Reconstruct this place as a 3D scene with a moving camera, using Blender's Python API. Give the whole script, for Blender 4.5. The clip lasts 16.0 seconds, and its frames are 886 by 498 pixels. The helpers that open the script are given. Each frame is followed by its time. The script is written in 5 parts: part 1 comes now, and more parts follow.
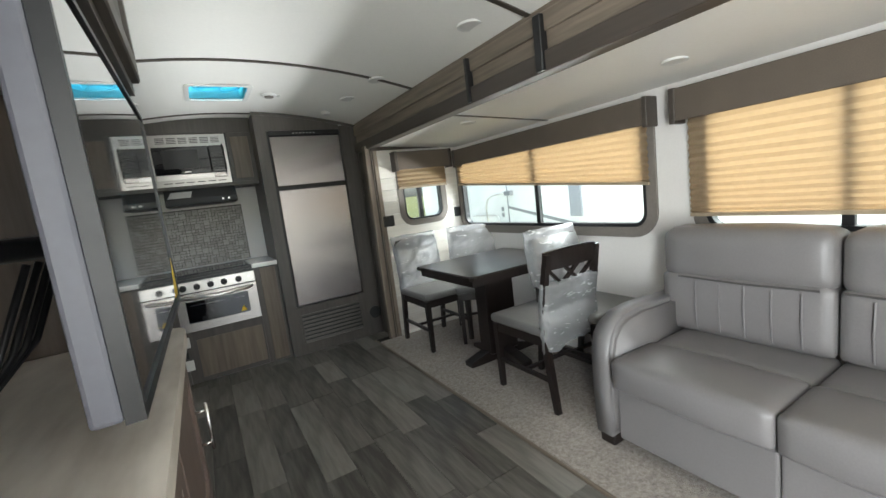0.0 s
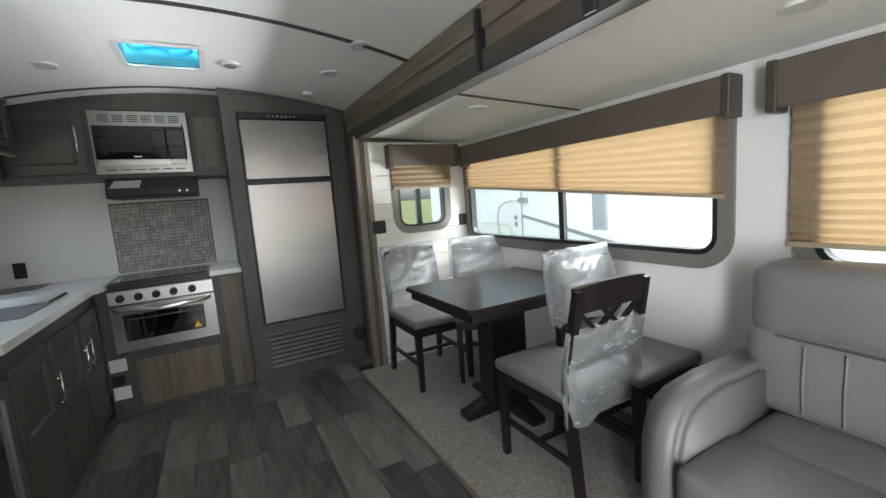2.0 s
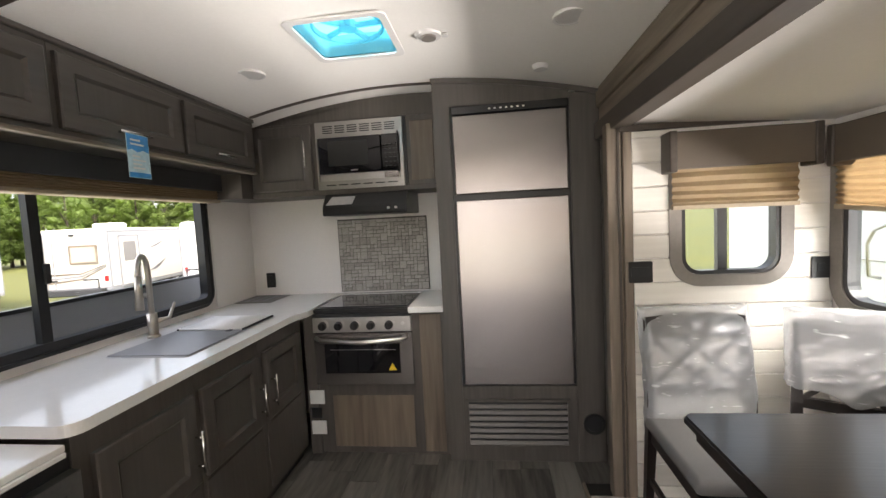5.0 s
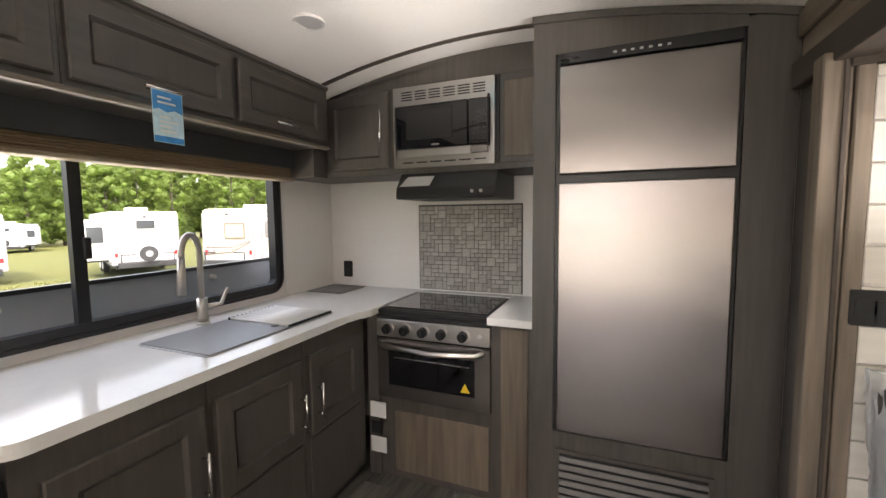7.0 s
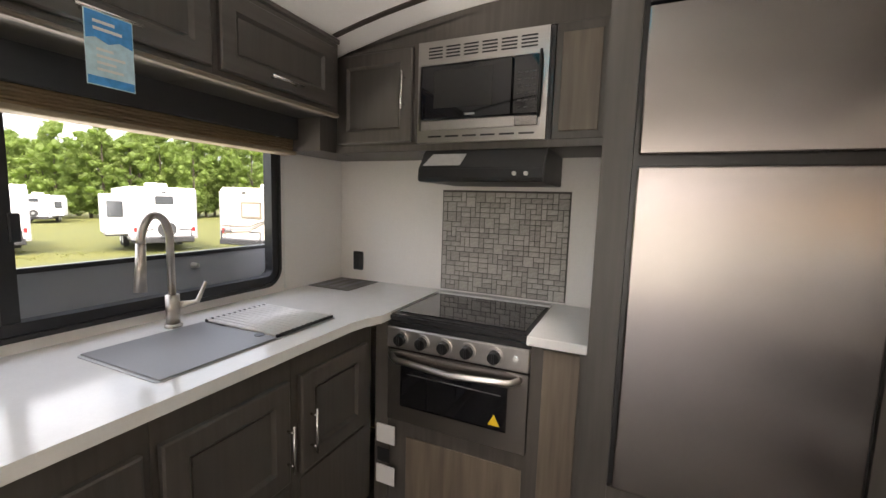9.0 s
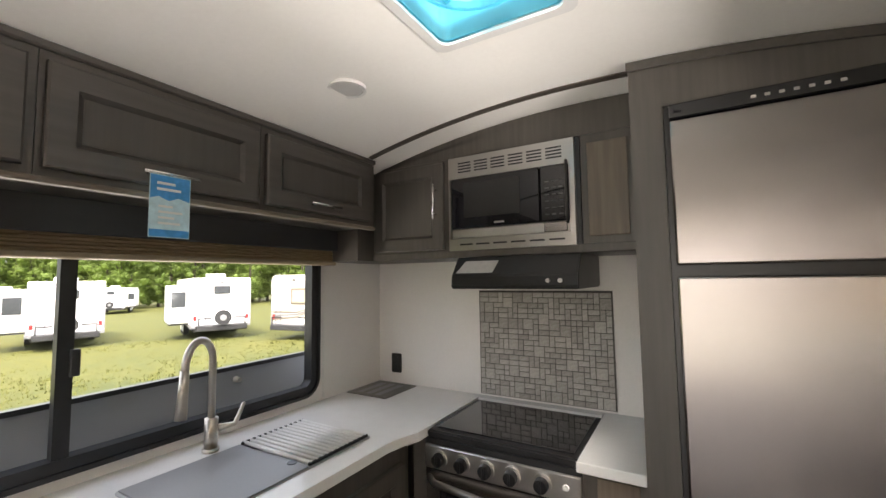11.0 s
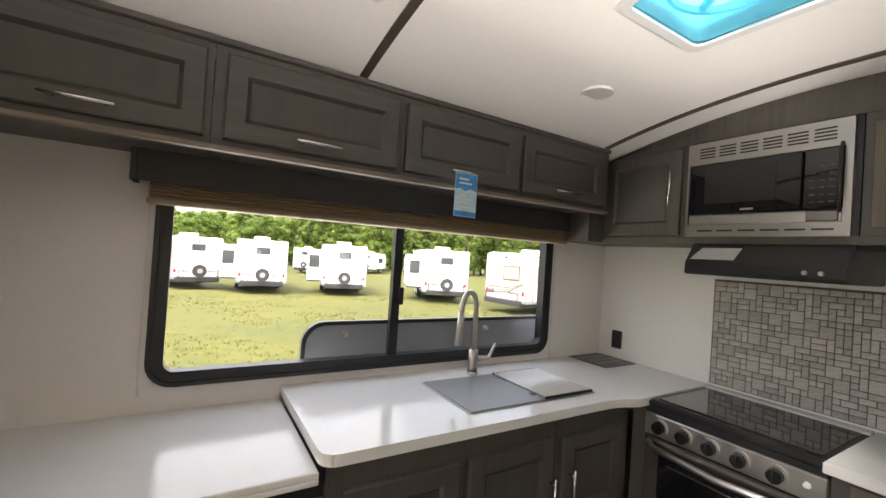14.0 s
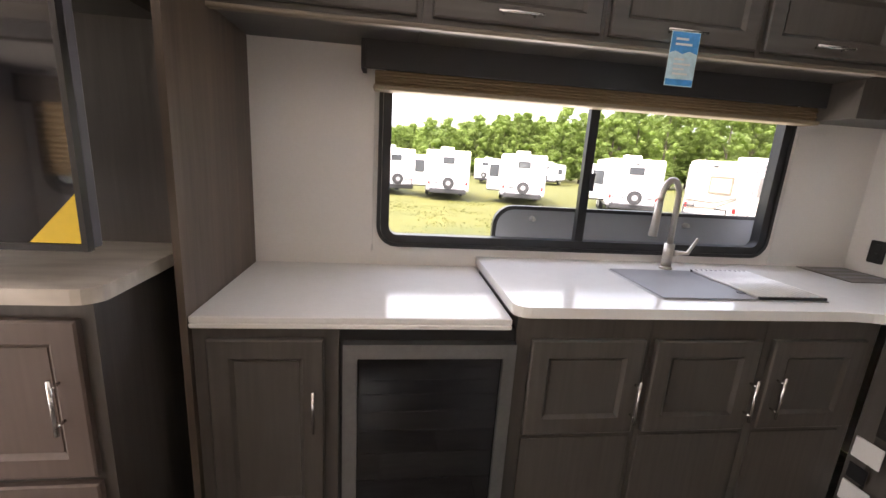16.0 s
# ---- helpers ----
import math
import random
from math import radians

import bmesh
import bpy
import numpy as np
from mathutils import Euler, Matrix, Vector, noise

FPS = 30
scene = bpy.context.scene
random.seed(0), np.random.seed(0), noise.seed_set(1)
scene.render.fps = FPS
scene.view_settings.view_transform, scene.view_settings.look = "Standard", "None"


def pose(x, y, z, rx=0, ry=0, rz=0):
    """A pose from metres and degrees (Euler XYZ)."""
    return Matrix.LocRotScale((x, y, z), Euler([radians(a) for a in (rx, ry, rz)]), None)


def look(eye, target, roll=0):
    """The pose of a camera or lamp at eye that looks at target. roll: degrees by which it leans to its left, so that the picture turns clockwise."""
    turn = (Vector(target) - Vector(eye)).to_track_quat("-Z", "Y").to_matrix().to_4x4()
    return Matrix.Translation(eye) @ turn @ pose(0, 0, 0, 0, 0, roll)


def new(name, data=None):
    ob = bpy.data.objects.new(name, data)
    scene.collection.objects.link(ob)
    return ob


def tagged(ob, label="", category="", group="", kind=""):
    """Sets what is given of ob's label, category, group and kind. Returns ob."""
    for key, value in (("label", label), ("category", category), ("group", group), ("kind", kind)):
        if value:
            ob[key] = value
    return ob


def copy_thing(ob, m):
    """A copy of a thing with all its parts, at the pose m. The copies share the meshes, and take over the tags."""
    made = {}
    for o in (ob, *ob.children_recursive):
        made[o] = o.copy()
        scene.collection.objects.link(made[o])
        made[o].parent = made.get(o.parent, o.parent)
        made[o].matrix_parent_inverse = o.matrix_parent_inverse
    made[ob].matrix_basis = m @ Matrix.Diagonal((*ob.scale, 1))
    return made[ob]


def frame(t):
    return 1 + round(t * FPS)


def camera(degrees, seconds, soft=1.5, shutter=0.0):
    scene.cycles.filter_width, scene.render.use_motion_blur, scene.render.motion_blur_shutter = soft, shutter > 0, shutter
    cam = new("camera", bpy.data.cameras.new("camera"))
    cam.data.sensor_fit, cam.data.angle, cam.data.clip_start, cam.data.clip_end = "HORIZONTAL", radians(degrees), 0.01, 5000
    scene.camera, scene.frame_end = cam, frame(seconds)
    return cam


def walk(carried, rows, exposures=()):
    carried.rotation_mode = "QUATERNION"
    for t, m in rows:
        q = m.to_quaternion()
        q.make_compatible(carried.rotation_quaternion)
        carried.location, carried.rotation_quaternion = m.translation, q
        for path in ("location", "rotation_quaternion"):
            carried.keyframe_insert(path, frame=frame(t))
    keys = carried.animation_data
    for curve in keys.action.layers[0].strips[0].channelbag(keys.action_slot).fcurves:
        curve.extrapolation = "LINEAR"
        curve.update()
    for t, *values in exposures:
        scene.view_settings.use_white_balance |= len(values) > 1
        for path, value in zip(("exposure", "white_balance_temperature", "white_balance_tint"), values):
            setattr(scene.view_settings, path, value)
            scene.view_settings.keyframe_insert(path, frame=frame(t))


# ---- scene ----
cam = camera(94.4, 16.0)
METRES, EYE, TILT, LEAN, TURN = 3.5, 1.34, 0.0, 0.0, -32.7
PATH = [
    (0, (0.864, 0.546, 1.309), (1.859, 2.259, 1.036), -7.0),
    (0.5, (0.918, 0.649, 1.3), (2.07, 2.265, 1.053), -6.7),
    (1, (1.01, 0.805, 1.304), (2.235, 2.363, 1.044), -6.1),
    (1.5, (1.101, 0.928, 1.287), (2.267, 2.526, 1.0), -6.0),
    (2, (1.265, 1.059, 1.299), (2.22, 2.798, 1.048), -4.3),
    (2.5, (1.363, 1.222, 1.323), (1.965, 3.117, 1.099), -4.7),
    (3, (1.422, 1.47, 1.345), (1.918, 3.389, 1.081), -2.3),
    (3.5, (1.5, 1.65, 1.35), (1.798, 3.611, 1.098), -3.7),
    (4, (1.635, 1.813, 1.381), (1.558, 3.803, 1.192), -3.7),
    (4.2, (1.678, 1.86, 1.387), (1.548, 3.848, 1.209), -3.5),
    (6.3, (1.686, 2.463, 1.391), (1.142, 4.385, 1.292), -1.2),
    (6.5, (1.697, 2.51, 1.39), (1.062, 4.403, 1.275), -0.8),
    (7, (1.702, 2.608, 1.365), (0.95, 4.454, 1.202), -0.6),
    (7.5, (1.625, 2.741, 1.369), (0.895, 4.595, 1.189), -0.1),
    (8, (1.508, 2.854, 1.359), (0.801, 4.712, 1.142), 0.4),
    (8.2, (1.496, 2.891, 1.345), (0.776, 4.74, 1.101), 0.7),
    (10.3, (1.509, 2.977, 1.465), (0.517, 4.713, 1.532), 0.8),
    (10.5, (1.515, 2.979, 1.484), (0.517, 4.707, 1.611), 0.4),
    (11, (1.523, 2.983, 1.495), (0.514, 4.704, 1.638), -0.8),
    (11.5, (1.528, 2.955, 1.489), (0.139, 4.391, 1.579), -0.4),
    (12, (1.507, 2.9, 1.451), (-0.23, 3.891, 1.456), -0.1),
    (12.5, (1.534, 2.818, 1.463), (-0.267, 3.689, 1.476), 1.1),
    (13, (1.591, 2.73, 1.45), (-0.166, 3.686, 1.471), 2.3),
    (13.5, (1.639, 2.657, 1.455), (-0.101, 3.643, 1.478), 3.2),
    (14, (1.655, 2.671, 1.463), (-0.055, 3.707, 1.489), 3.8),
    (14.5, (1.669, 2.688, 1.465), (-0.021, 3.758, 1.488), 4.2),
    (15, (1.688, 2.686, 1.463), (-0.038, 3.696, 1.455), 3.8),
    (15.5, (1.692, 2.62, 1.432), (-0.187, 3.29, 1.282), 3.5),
    (16, (1.706, 2.608, 1.342), (-0.225, 2.87, 0.892), 3.6),
]
walk(cam, [(t, look(eye, target, roll)) for t, eye, target, roll in PATH], [(0, 2.5, 6050, 5), (1.5, 2.4, 5900, 6), (2.7, 2.5, 5950, 9), (4, 2.65, 6450, 13), (7, 3.0, 6900, 17), (8.2, 3.0, 6950, 17), (10.5, 2.8, 6950, 16), (12, 2.98, 6700, 12), (13, 2.9, 6850, 15), (14.5, 2.85, 6900, 16), (16, 3.2, 6850, 22)])

BACK = -1.6   # inner face of the rear wall

# world, sun and daylight
world = bpy.data.worlds.new("world")
scene.world = world
world.use_nodes = True
wn = world.node_tree.nodes
sky = wn.new("ShaderNodeTexSky")
sky.sky_type, sky.sun_disc = "NISHITA", False
sky.sun_elevation, sky.sun_rotation, sky.dust_density, sky.air_density = radians(55), radians(120), 4.0, 1.0
sky.ozone_density = 0.6
wn["Background"].inputs["Strength"].default_value = 0.13
pale = wn.new("ShaderNodeHueSaturation")   # thin high cloud
pale.inputs["Saturation"].default_value = 0.5
world.node_tree.links.new(sky.outputs["Color"], pale.inputs["Color"])
world.node_tree.links.new(pale.outputs["Color"], wn["Background"].inputs["Color"])

sun_data = bpy.data.lights.new("sun", "SUN")
sun_data.energy, sun_data.angle, sun_data.color = 0.95, radians(12), (1.0, 0.96, 0.9)
sun = new("sun", sun_data)
sun.matrix_world = look((1.5, -9, 18), (0, 0, 0))


def daylight_lamp(eye, target, width, height, power):
    data = bpy.data.lights.new("added_daylight", "AREA")
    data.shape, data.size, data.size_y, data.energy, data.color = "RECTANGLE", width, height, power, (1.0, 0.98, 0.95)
    new("added_daylight", data).matrix_world = look(eye, target)


# daylight stand-ins: area lamps outside the windows, and in doorways added behind the camera
daylight_lamp((-4.2, 3.5, 3.3), (0.6, 3.5, 0.9), 4.5, 2.0, 9)
# added fill low outside the slide-out, aimed up to brighten ceiling and overhead cabinets
daylight_lamp((5.2, 3.0, 0.13), (0.4, 3.0, 1.75), 4.6, 0.4, 68)
daylight_lamp((-2.6, 3.2, -0.45), (1.3, 3.5, 2.1), 4.0, 1.2, 32)   # added fill for meadow bounce, hidden below the kitchen sill, to brighten the ceiling
daylight_lamp((4.9, 3.0, 2.9), (2.6, 3.0, 0.7), 2.4, 1.4, 28)
daylight_lamp((4.9, 0.9, 2.9), (2.6, 0.9, 0.7), 2.2, 1.4, 28)
# added lamp in an unseen, assumed rear doorway, lighting the room from behind
daylight_lamp((1.55, BACK - 0.04, 0.98), (1.75, 2.2, 1.1), 1.25, 1.85, 4)
# added lamp in an unseen, assumed side doorway, brightening sofa, floor and ceiling
daylight_lamp((-0.10, -0.75, 0.96), (2.6, -0.2, 1.05), 0.66, 1.84, 24)

# ---- materials ----
def mat(name, color, rough=0.5, metal=0.0, vary=0.12, scale=6.0, stretch=(1, 1, 1), fine=60.0, bump=0.0, bump_scale=120.0, per_object=0.0, coat=0.0, second=None, per_island=0.0):
    m = bpy.data.materials.new(name)
    m.use_nodes = True
    t = m.node_tree
    n, l = t.nodes, t.links
    b = n["Principled BSDF"]
    b.inputs["Roughness"].default_value, b.inputs["Metallic"].default_value, b.inputs["Coat Weight"].default_value = rough, metal, coat
    co, mp = n.new("ShaderNodeTexCoord"), n.new("ShaderNodeMapping")
    mp.inputs["Scale"].default_value = stretch
    l.new(co.outputs["Object"], mp.inputs["Vector"])
    big, small = n.new("ShaderNodeTexNoise"), n.new("ShaderNodeTexNoise")
    big.inputs["Scale"].default_value, big.inputs["Detail"].default_value = scale, 4
    small.inputs["Scale"].default_value, small.inputs["Detail"].default_value = fine, 3
    l.new(mp.outputs[0], big.inputs["Vector"]), l.new(mp.outputs[0], small.inputs["Vector"])
    add = n.new("ShaderNodeMath")
    add.operation = "ADD"
    l.new(big.outputs["Fac"], add.inputs[0]), l.new(small.outputs["Fac"], add.inputs[1])
    val = add.outputs[0]
    if per_object or per_island:
        info = n.new("ShaderNodeObjectInfo" if per_object else "ShaderNodeNewGeometry")
        mul = n.new("ShaderNodeMath")
        mul.operation, mul.inputs[1].default_value, mul.inputs[2].default_value = "MULTIPLY_ADD", 2 * (per_object or per_island), -(per_object or per_island)
        l.new(info.outputs["Random" if per_object else "Random Per Island"], mul.inputs[0])
        plus = n.new("ShaderNodeMath")
        l.new(val, plus.inputs[0]), l.new(mul.outputs[0], plus.inputs[1])
        val = plus.outputs[0]
    ramp = n.new("ShaderNodeMapRange")
    ramp.inputs["From Min"].default_value, ramp.inputs["From Max"].default_value = 0.6, 1.4
    l.new(val, ramp.inputs["Value"])
    mix = n.new("ShaderNodeMix")
    mix.data_type = "RGBA"
    lo = [c * (1 - vary) for c in color] if second is None else color
    hi = [min(1, c * (1 + vary)) for c in color] if second is None else second
    mix.inputs[6].default_value, mix.inputs[7].default_value = (*lo, 1), (*hi, 1)
    l.new(ramp.outputs[0], mix.inputs[0])
    l.new(mix.outputs[2], b.inputs["Base Color"])
    rr = n.new("ShaderNodeMapRange")
    rr.inputs["To Min"].default_value, rr.inputs["To Max"].default_value = max(0.02, rough * 0.85), min(1, rough * 1.15)
    l.new(big.outputs["Fac"], rr.inputs["Value"]), l.new(rr.outputs[0], b.inputs["Roughness"])
    if bump:
        tex, bp = n.new("ShaderNodeTexNoise"), n.new("ShaderNodeBump")
        tex.inputs["Scale"].default_value, tex.inputs["Detail"].default_value = bump_scale, 3
        bp.inputs["Strength"].default_value, bp.inputs["Distance"].default_value = bump, 0.01
        l.new(mp.outputs[0], tex.inputs["Vector"]), l.new(tex.outputs["Fac"], bp.inputs["Height"]), l.new(bp.outputs[0], b.inputs["Normal"])
    return m


def shader_of(m):
    return m.node_tree.nodes["Principled BSDF"]


GRAIN_Z, GRAIN_Y, GRAIN_X = (1, 1, 0.06), (1, 0.06, 1), (0.06, 1, 1)
CAB = mat("dark_cabinet_wood", (0.077, 0.068, 0.06), 0.42, vary=0.25, scale=7, stretch=GRAIN_Z, fine=55, bump=0.05)
CAB_Y = mat("dark_cabinet_wood_level", (0.077, 0.068, 0.06), 0.42, vary=0.25, scale=7, stretch=GRAIN_Y, fine=55, bump=0.05)
PANEL = mat("brown_wood_panel", (0.095, 0.072, 0.054), 0.45, scale=9, stretch=GRAIN_Z, fine=50, second=(0.215, 0.17, 0.128), bump=0.05)
TALL = mat("brown_tall_panel", (0.075, 0.056, 0.043), 0.45, scale=9, stretch=GRAIN_Z, fine=50, second=(0.15, 0.115, 0.088), bump=0.05)
DARKSTEEL = mat("dark_steel", (0.36, 0.36, 0.36), 0.4, 1.0, vary=0.1)
BEAM = mat("taupe_wood", (0.105, 0.083, 0.062), 0.45, scale=11, stretch=GRAIN_Y, fine=45, second=(0.27, 0.22, 0.17), bump=0.06)
BEAM_Z = mat("taupe_wood_upright", (0.105, 0.083, 0.062), 0.45, scale=11, stretch=GRAIN_Z, fine=45, second=(0.27, 0.22, 0.17), bump=0.06)
TRIM = mat("dark_trim", (0.062, 0.05, 0.041), 0.45, vary=0.2, scale=9, stretch=GRAIN_Y)
WALL = mat("white_wall_board", (0.76, 0.735, 0.705), 0.55, vary=0.03, scale=3, fine=90, bump=0.03)
CEIL = mat("white_ceiling_board", (0.86, 0.84, 0.80), 0.5, vary=0.025, scale=2, fine=70, bump=0.02)
SHIPLAP = mat("whitewashed_plank", (0.66, 0.63, 0.57), 0.5, scale=6, stretch=GRAIN_X, fine=40, second=(0.78, 0.75, 0.69), per_object=0.15, bump=0.06)
FLOOR = mat("grey_vinyl_plank", (0.055, 0.05, 0.044), 0.34, scale=7, stretch=(1, 0.12, 1), fine=35, second=(0.23, 0.215, 0.19), per_object=0.3, bump=0.06)
SUBFLOOR = mat("plank_joint", (0.02, 0.018, 0.016), 0.7)
CARPET = mat("beige_carpet", (0.21, 0.18, 0.155), 0.95, scale=55, fine=190, second=(0.56, 0.51, 0.455), bump=0.8, bump_scale=260)
QUARTZ = mat("white_solid_surface", (0.80, 0.79, 0.77), 0.14, vary=0.03, scale=20, fine=160)
shader_of(QUARTZ).inputs["IOR"].default_value = 1.36
MARBLE = mat("streaked_stone_laminate", (0.42, 0.37, 0.32), 0.3, scale=3.5, stretch=(1.5, 0.4, 1), fine=18, second=(0.74, 0.69, 0.62))
STEEL = mat("brushed_steel", (0.38, 0.355, 0.34), 0.25, 1.0, vary=0.05, scale=4, stretch=(0.03, 1, 1), fine=220, bump=0.015, bump_scale=320)
FRIDGE = mat("fridge_steel", (0.33, 0.305, 0.295), 0.25, 1.0, vary=0.05, scale=5, stretch=(0.05, 1, 1), fine=220)
shader_of(FRIDGE).inputs["Anisotropic"].default_value = 0.85
brush = FRIDGE.node_tree.nodes.new("ShaderNodeTangent")
brush.direction_type, brush.axis = "RADIAL", "Z"
FRIDGE.node_tree.links.new(brush.outputs[0], shader_of(FRIDGE).inputs["Tangent"])
STEEL_V = mat("satin_steel", (0.62, 0.60, 0.58), 0.3, 1.0, vary=0.06, scale=12)
CHROME = mat("bright_handle_metal", (0.78, 0.77, 0.75), 0.2, 1.0, vary=0.03)
RACK = mat("pale_rack_metal", (0.74, 0.73, 0.71), 0.4, 0.1, vary=0.05)
NICKEL = mat("brushed_nickel", (0.56, 0.52, 0.465), 0.38, 1.0, vary=0.06, scale=30)
BLACK = mat("black_plastic", (0.012, 0.012, 0.013), 0.35, vary=0.2)
BLACKGLASS = mat("black_glass", (0.006, 0.006, 0.008), 0.04, vary=0.1, coat=0.5)
SCREEN = mat("tv_screen_glass", (0.008, 0.008, 0.01), 0.06, vary=0.1, coat=1.0)
RUBBER = mat("black_window_rubber", (0.015, 0.016, 0.018), 0.4, vary=0.2)
GREYFRAME = mat("taupe_window_surround", (0.19, 0.17, 0.15), 0.5, vary=0.12, scale=8, fine=50)
SLATE = mat("dark_slate_board", (0.042, 0.043, 0.046), 0.5, vary=0.15, scale=8, stretch=GRAIN_Y, fine=60)
VALANCE = mat("grey_brown_valance_fabric", (0.11, 0.088, 0.068), 0.8, vary=0.15, scale=10, fine=220, bump=0.15, bump_scale=400)
ESPRESSO = mat("espresso_wood", (0.014, 0.010, 0.009), 0.3, vary=0.35, scale=8, stretch=GRAIN_Z, fine=50)
TABLETOP = mat("espresso_tabletop", (0.016, 0.012, 0.010), 0.3, vary=0.3, scale=6, stretch=GRAIN_X, fine=40, coat=0.1, bump=0.03)
SEAT = mat("grey_vinyl_seat", (0.14, 0.136, 0.13), 0.45, vary=0.08, scale=8, fine=140, bump=0.1, bump_scale=240)
LEATHER = mat("grey_leatherette", (0.175, 0.165, 0.165), 0.38, vary=0.07, scale=4, fine=150, bump=0.12, bump_scale=260)
WELT = mat("dark_seam", (0.07, 0.066, 0.064), 0.6)
WHITEPL = mat("white_plastic", (0.72, 0.71, 0.69), 0.4, vary=0.03)
LENS = mat("frosted_lamp_cover", (0.66, 0.65, 0.63), 0.4, vary=0.03)
GREYBOARD = mat("grey_sink_board", (0.22, 0.22, 0.225), 0.4, vary=0.06, scale=12, fine=150)
SINK = mat("sink_steel", (0.42, 0.42, 0.42), 0.5, 0.6, vary=0.08)
TILE = mat("grey_stone_tile", (0.27, 0.25, 0.225), 0.45, scale=30, fine=140, second=(0.50, 0.475, 0.44), per_object=0.26, bump=0.15, bump_scale=160)
GROUT = mat("grout", (0.085, 0.08, 0.072), 0.9)
YELLOW = mat("yellow_sticker", (0.75, 0.52, 0.02), 0.5, vary=0.05)
TAGBLUE = mat("blue_card", (0.05, 0.28, 0.62), 0.4, vary=0.3, scale=20, fine=60)
TAGWHITE = mat("pale_blue_card", (0.5, 0.68, 0.75), 0.4, vary=0.15, scale=30)
HATCH = mat("grey_hatch_skin", (0.27, 0.28, 0.31), 0.45, vary=0.06, scale=4)
GRASS = mat("meadow_grass", (0.047, 0.06, 0.007), 0.9, scale=0.35, fine=3.5, second=(0.108, 0.10, 0.014), bump=0.6, bump_scale=6)
RVWHITE = mat("white_fibreglass", (0.80, 0.80, 0.79), 0.35, vary=0.04, scale=1.2)
RVCREAM = mat("cream_fibreglass", (0.62, 0.58, 0.51), 0.4, vary=0.05, scale=1.2)
RVGREY = mat("grey_trailer_trim", (0.25, 0.25, 0.26), 0.5, vary=0.15)
RVDARK = mat("dark_underbody", (0.03, 0.03, 0.032), 0.7, vary=0.3)
BLADE = mat("grass_blades", (0.08, 0.09, 0.012), 0.85, scale=0.4, fine=3, second=(0.13, 0.125, 0.02), per_island=0.25)
LEAF = mat("tree_leaves", (0.12, 0.17, 0.04), 0.75, scale=0.12, fine=2, second=(0.19, 0.25, 0.065), per_island=0.25)
leaf_nodes, leaf_links = LEAF.node_tree.nodes, LEAF.node_tree.links   # leaves let part of the light through
leaf_glow, leaf_mix = leaf_nodes.new("ShaderNodeBsdfTranslucent"), leaf_nodes.new("ShaderNodeMixShader")
leaf_glow.inputs["Color"].default_value, leaf_mix.inputs[0].default_value = (0.27, 0.37, 0.08, 1), 0.6
leaf_links.new(shader_of(LEAF).outputs[0], leaf_mix.inputs[1])
leaf_links.new(leaf_glow.outputs[0], leaf_mix.inputs[2])
leaf_links.new(leaf_mix.outputs[0], leaf_nodes["Material Output"].inputs["Surface"])
BARK = mat("bark", (0.09, 0.07, 0.05), 0.9, vary=0.3)


def glass_material(name, tint, gloss):
    m = bpy.data.materials.new(name)
    m.use_nodes = True
    n, l = m.node_tree.nodes, m.node_tree.links
    n.remove(n["Principled BSDF"])
    tr, gl, mix, lw, mul = n.new("ShaderNodeBsdfTransparent"), n.new("ShaderNodeBsdfGlossy"), n.new("ShaderNodeMixShader"), n.new("ShaderNodeLayerWeight"), n.new("ShaderNodeMath")
    tr.inputs["Color"].default_value, gl.inputs["Roughness"].default_value = (*tint, 1), 0.02
    lw.inputs["Blend"].default_value, mul.operation, mul.inputs[1].default_value = 0.12, "MULTIPLY", gloss
    l.new(lw.outputs["Facing"], mul.inputs[0]), l.new(mul.outputs[0], mix.inputs[0])
    l.new(tr.outputs[0], mix.inputs[1]), l.new(gl.outputs[0], mix.inputs[2])
    l.new(mix.outputs[0], n["Material Output"].inputs["Surface"])
    return m


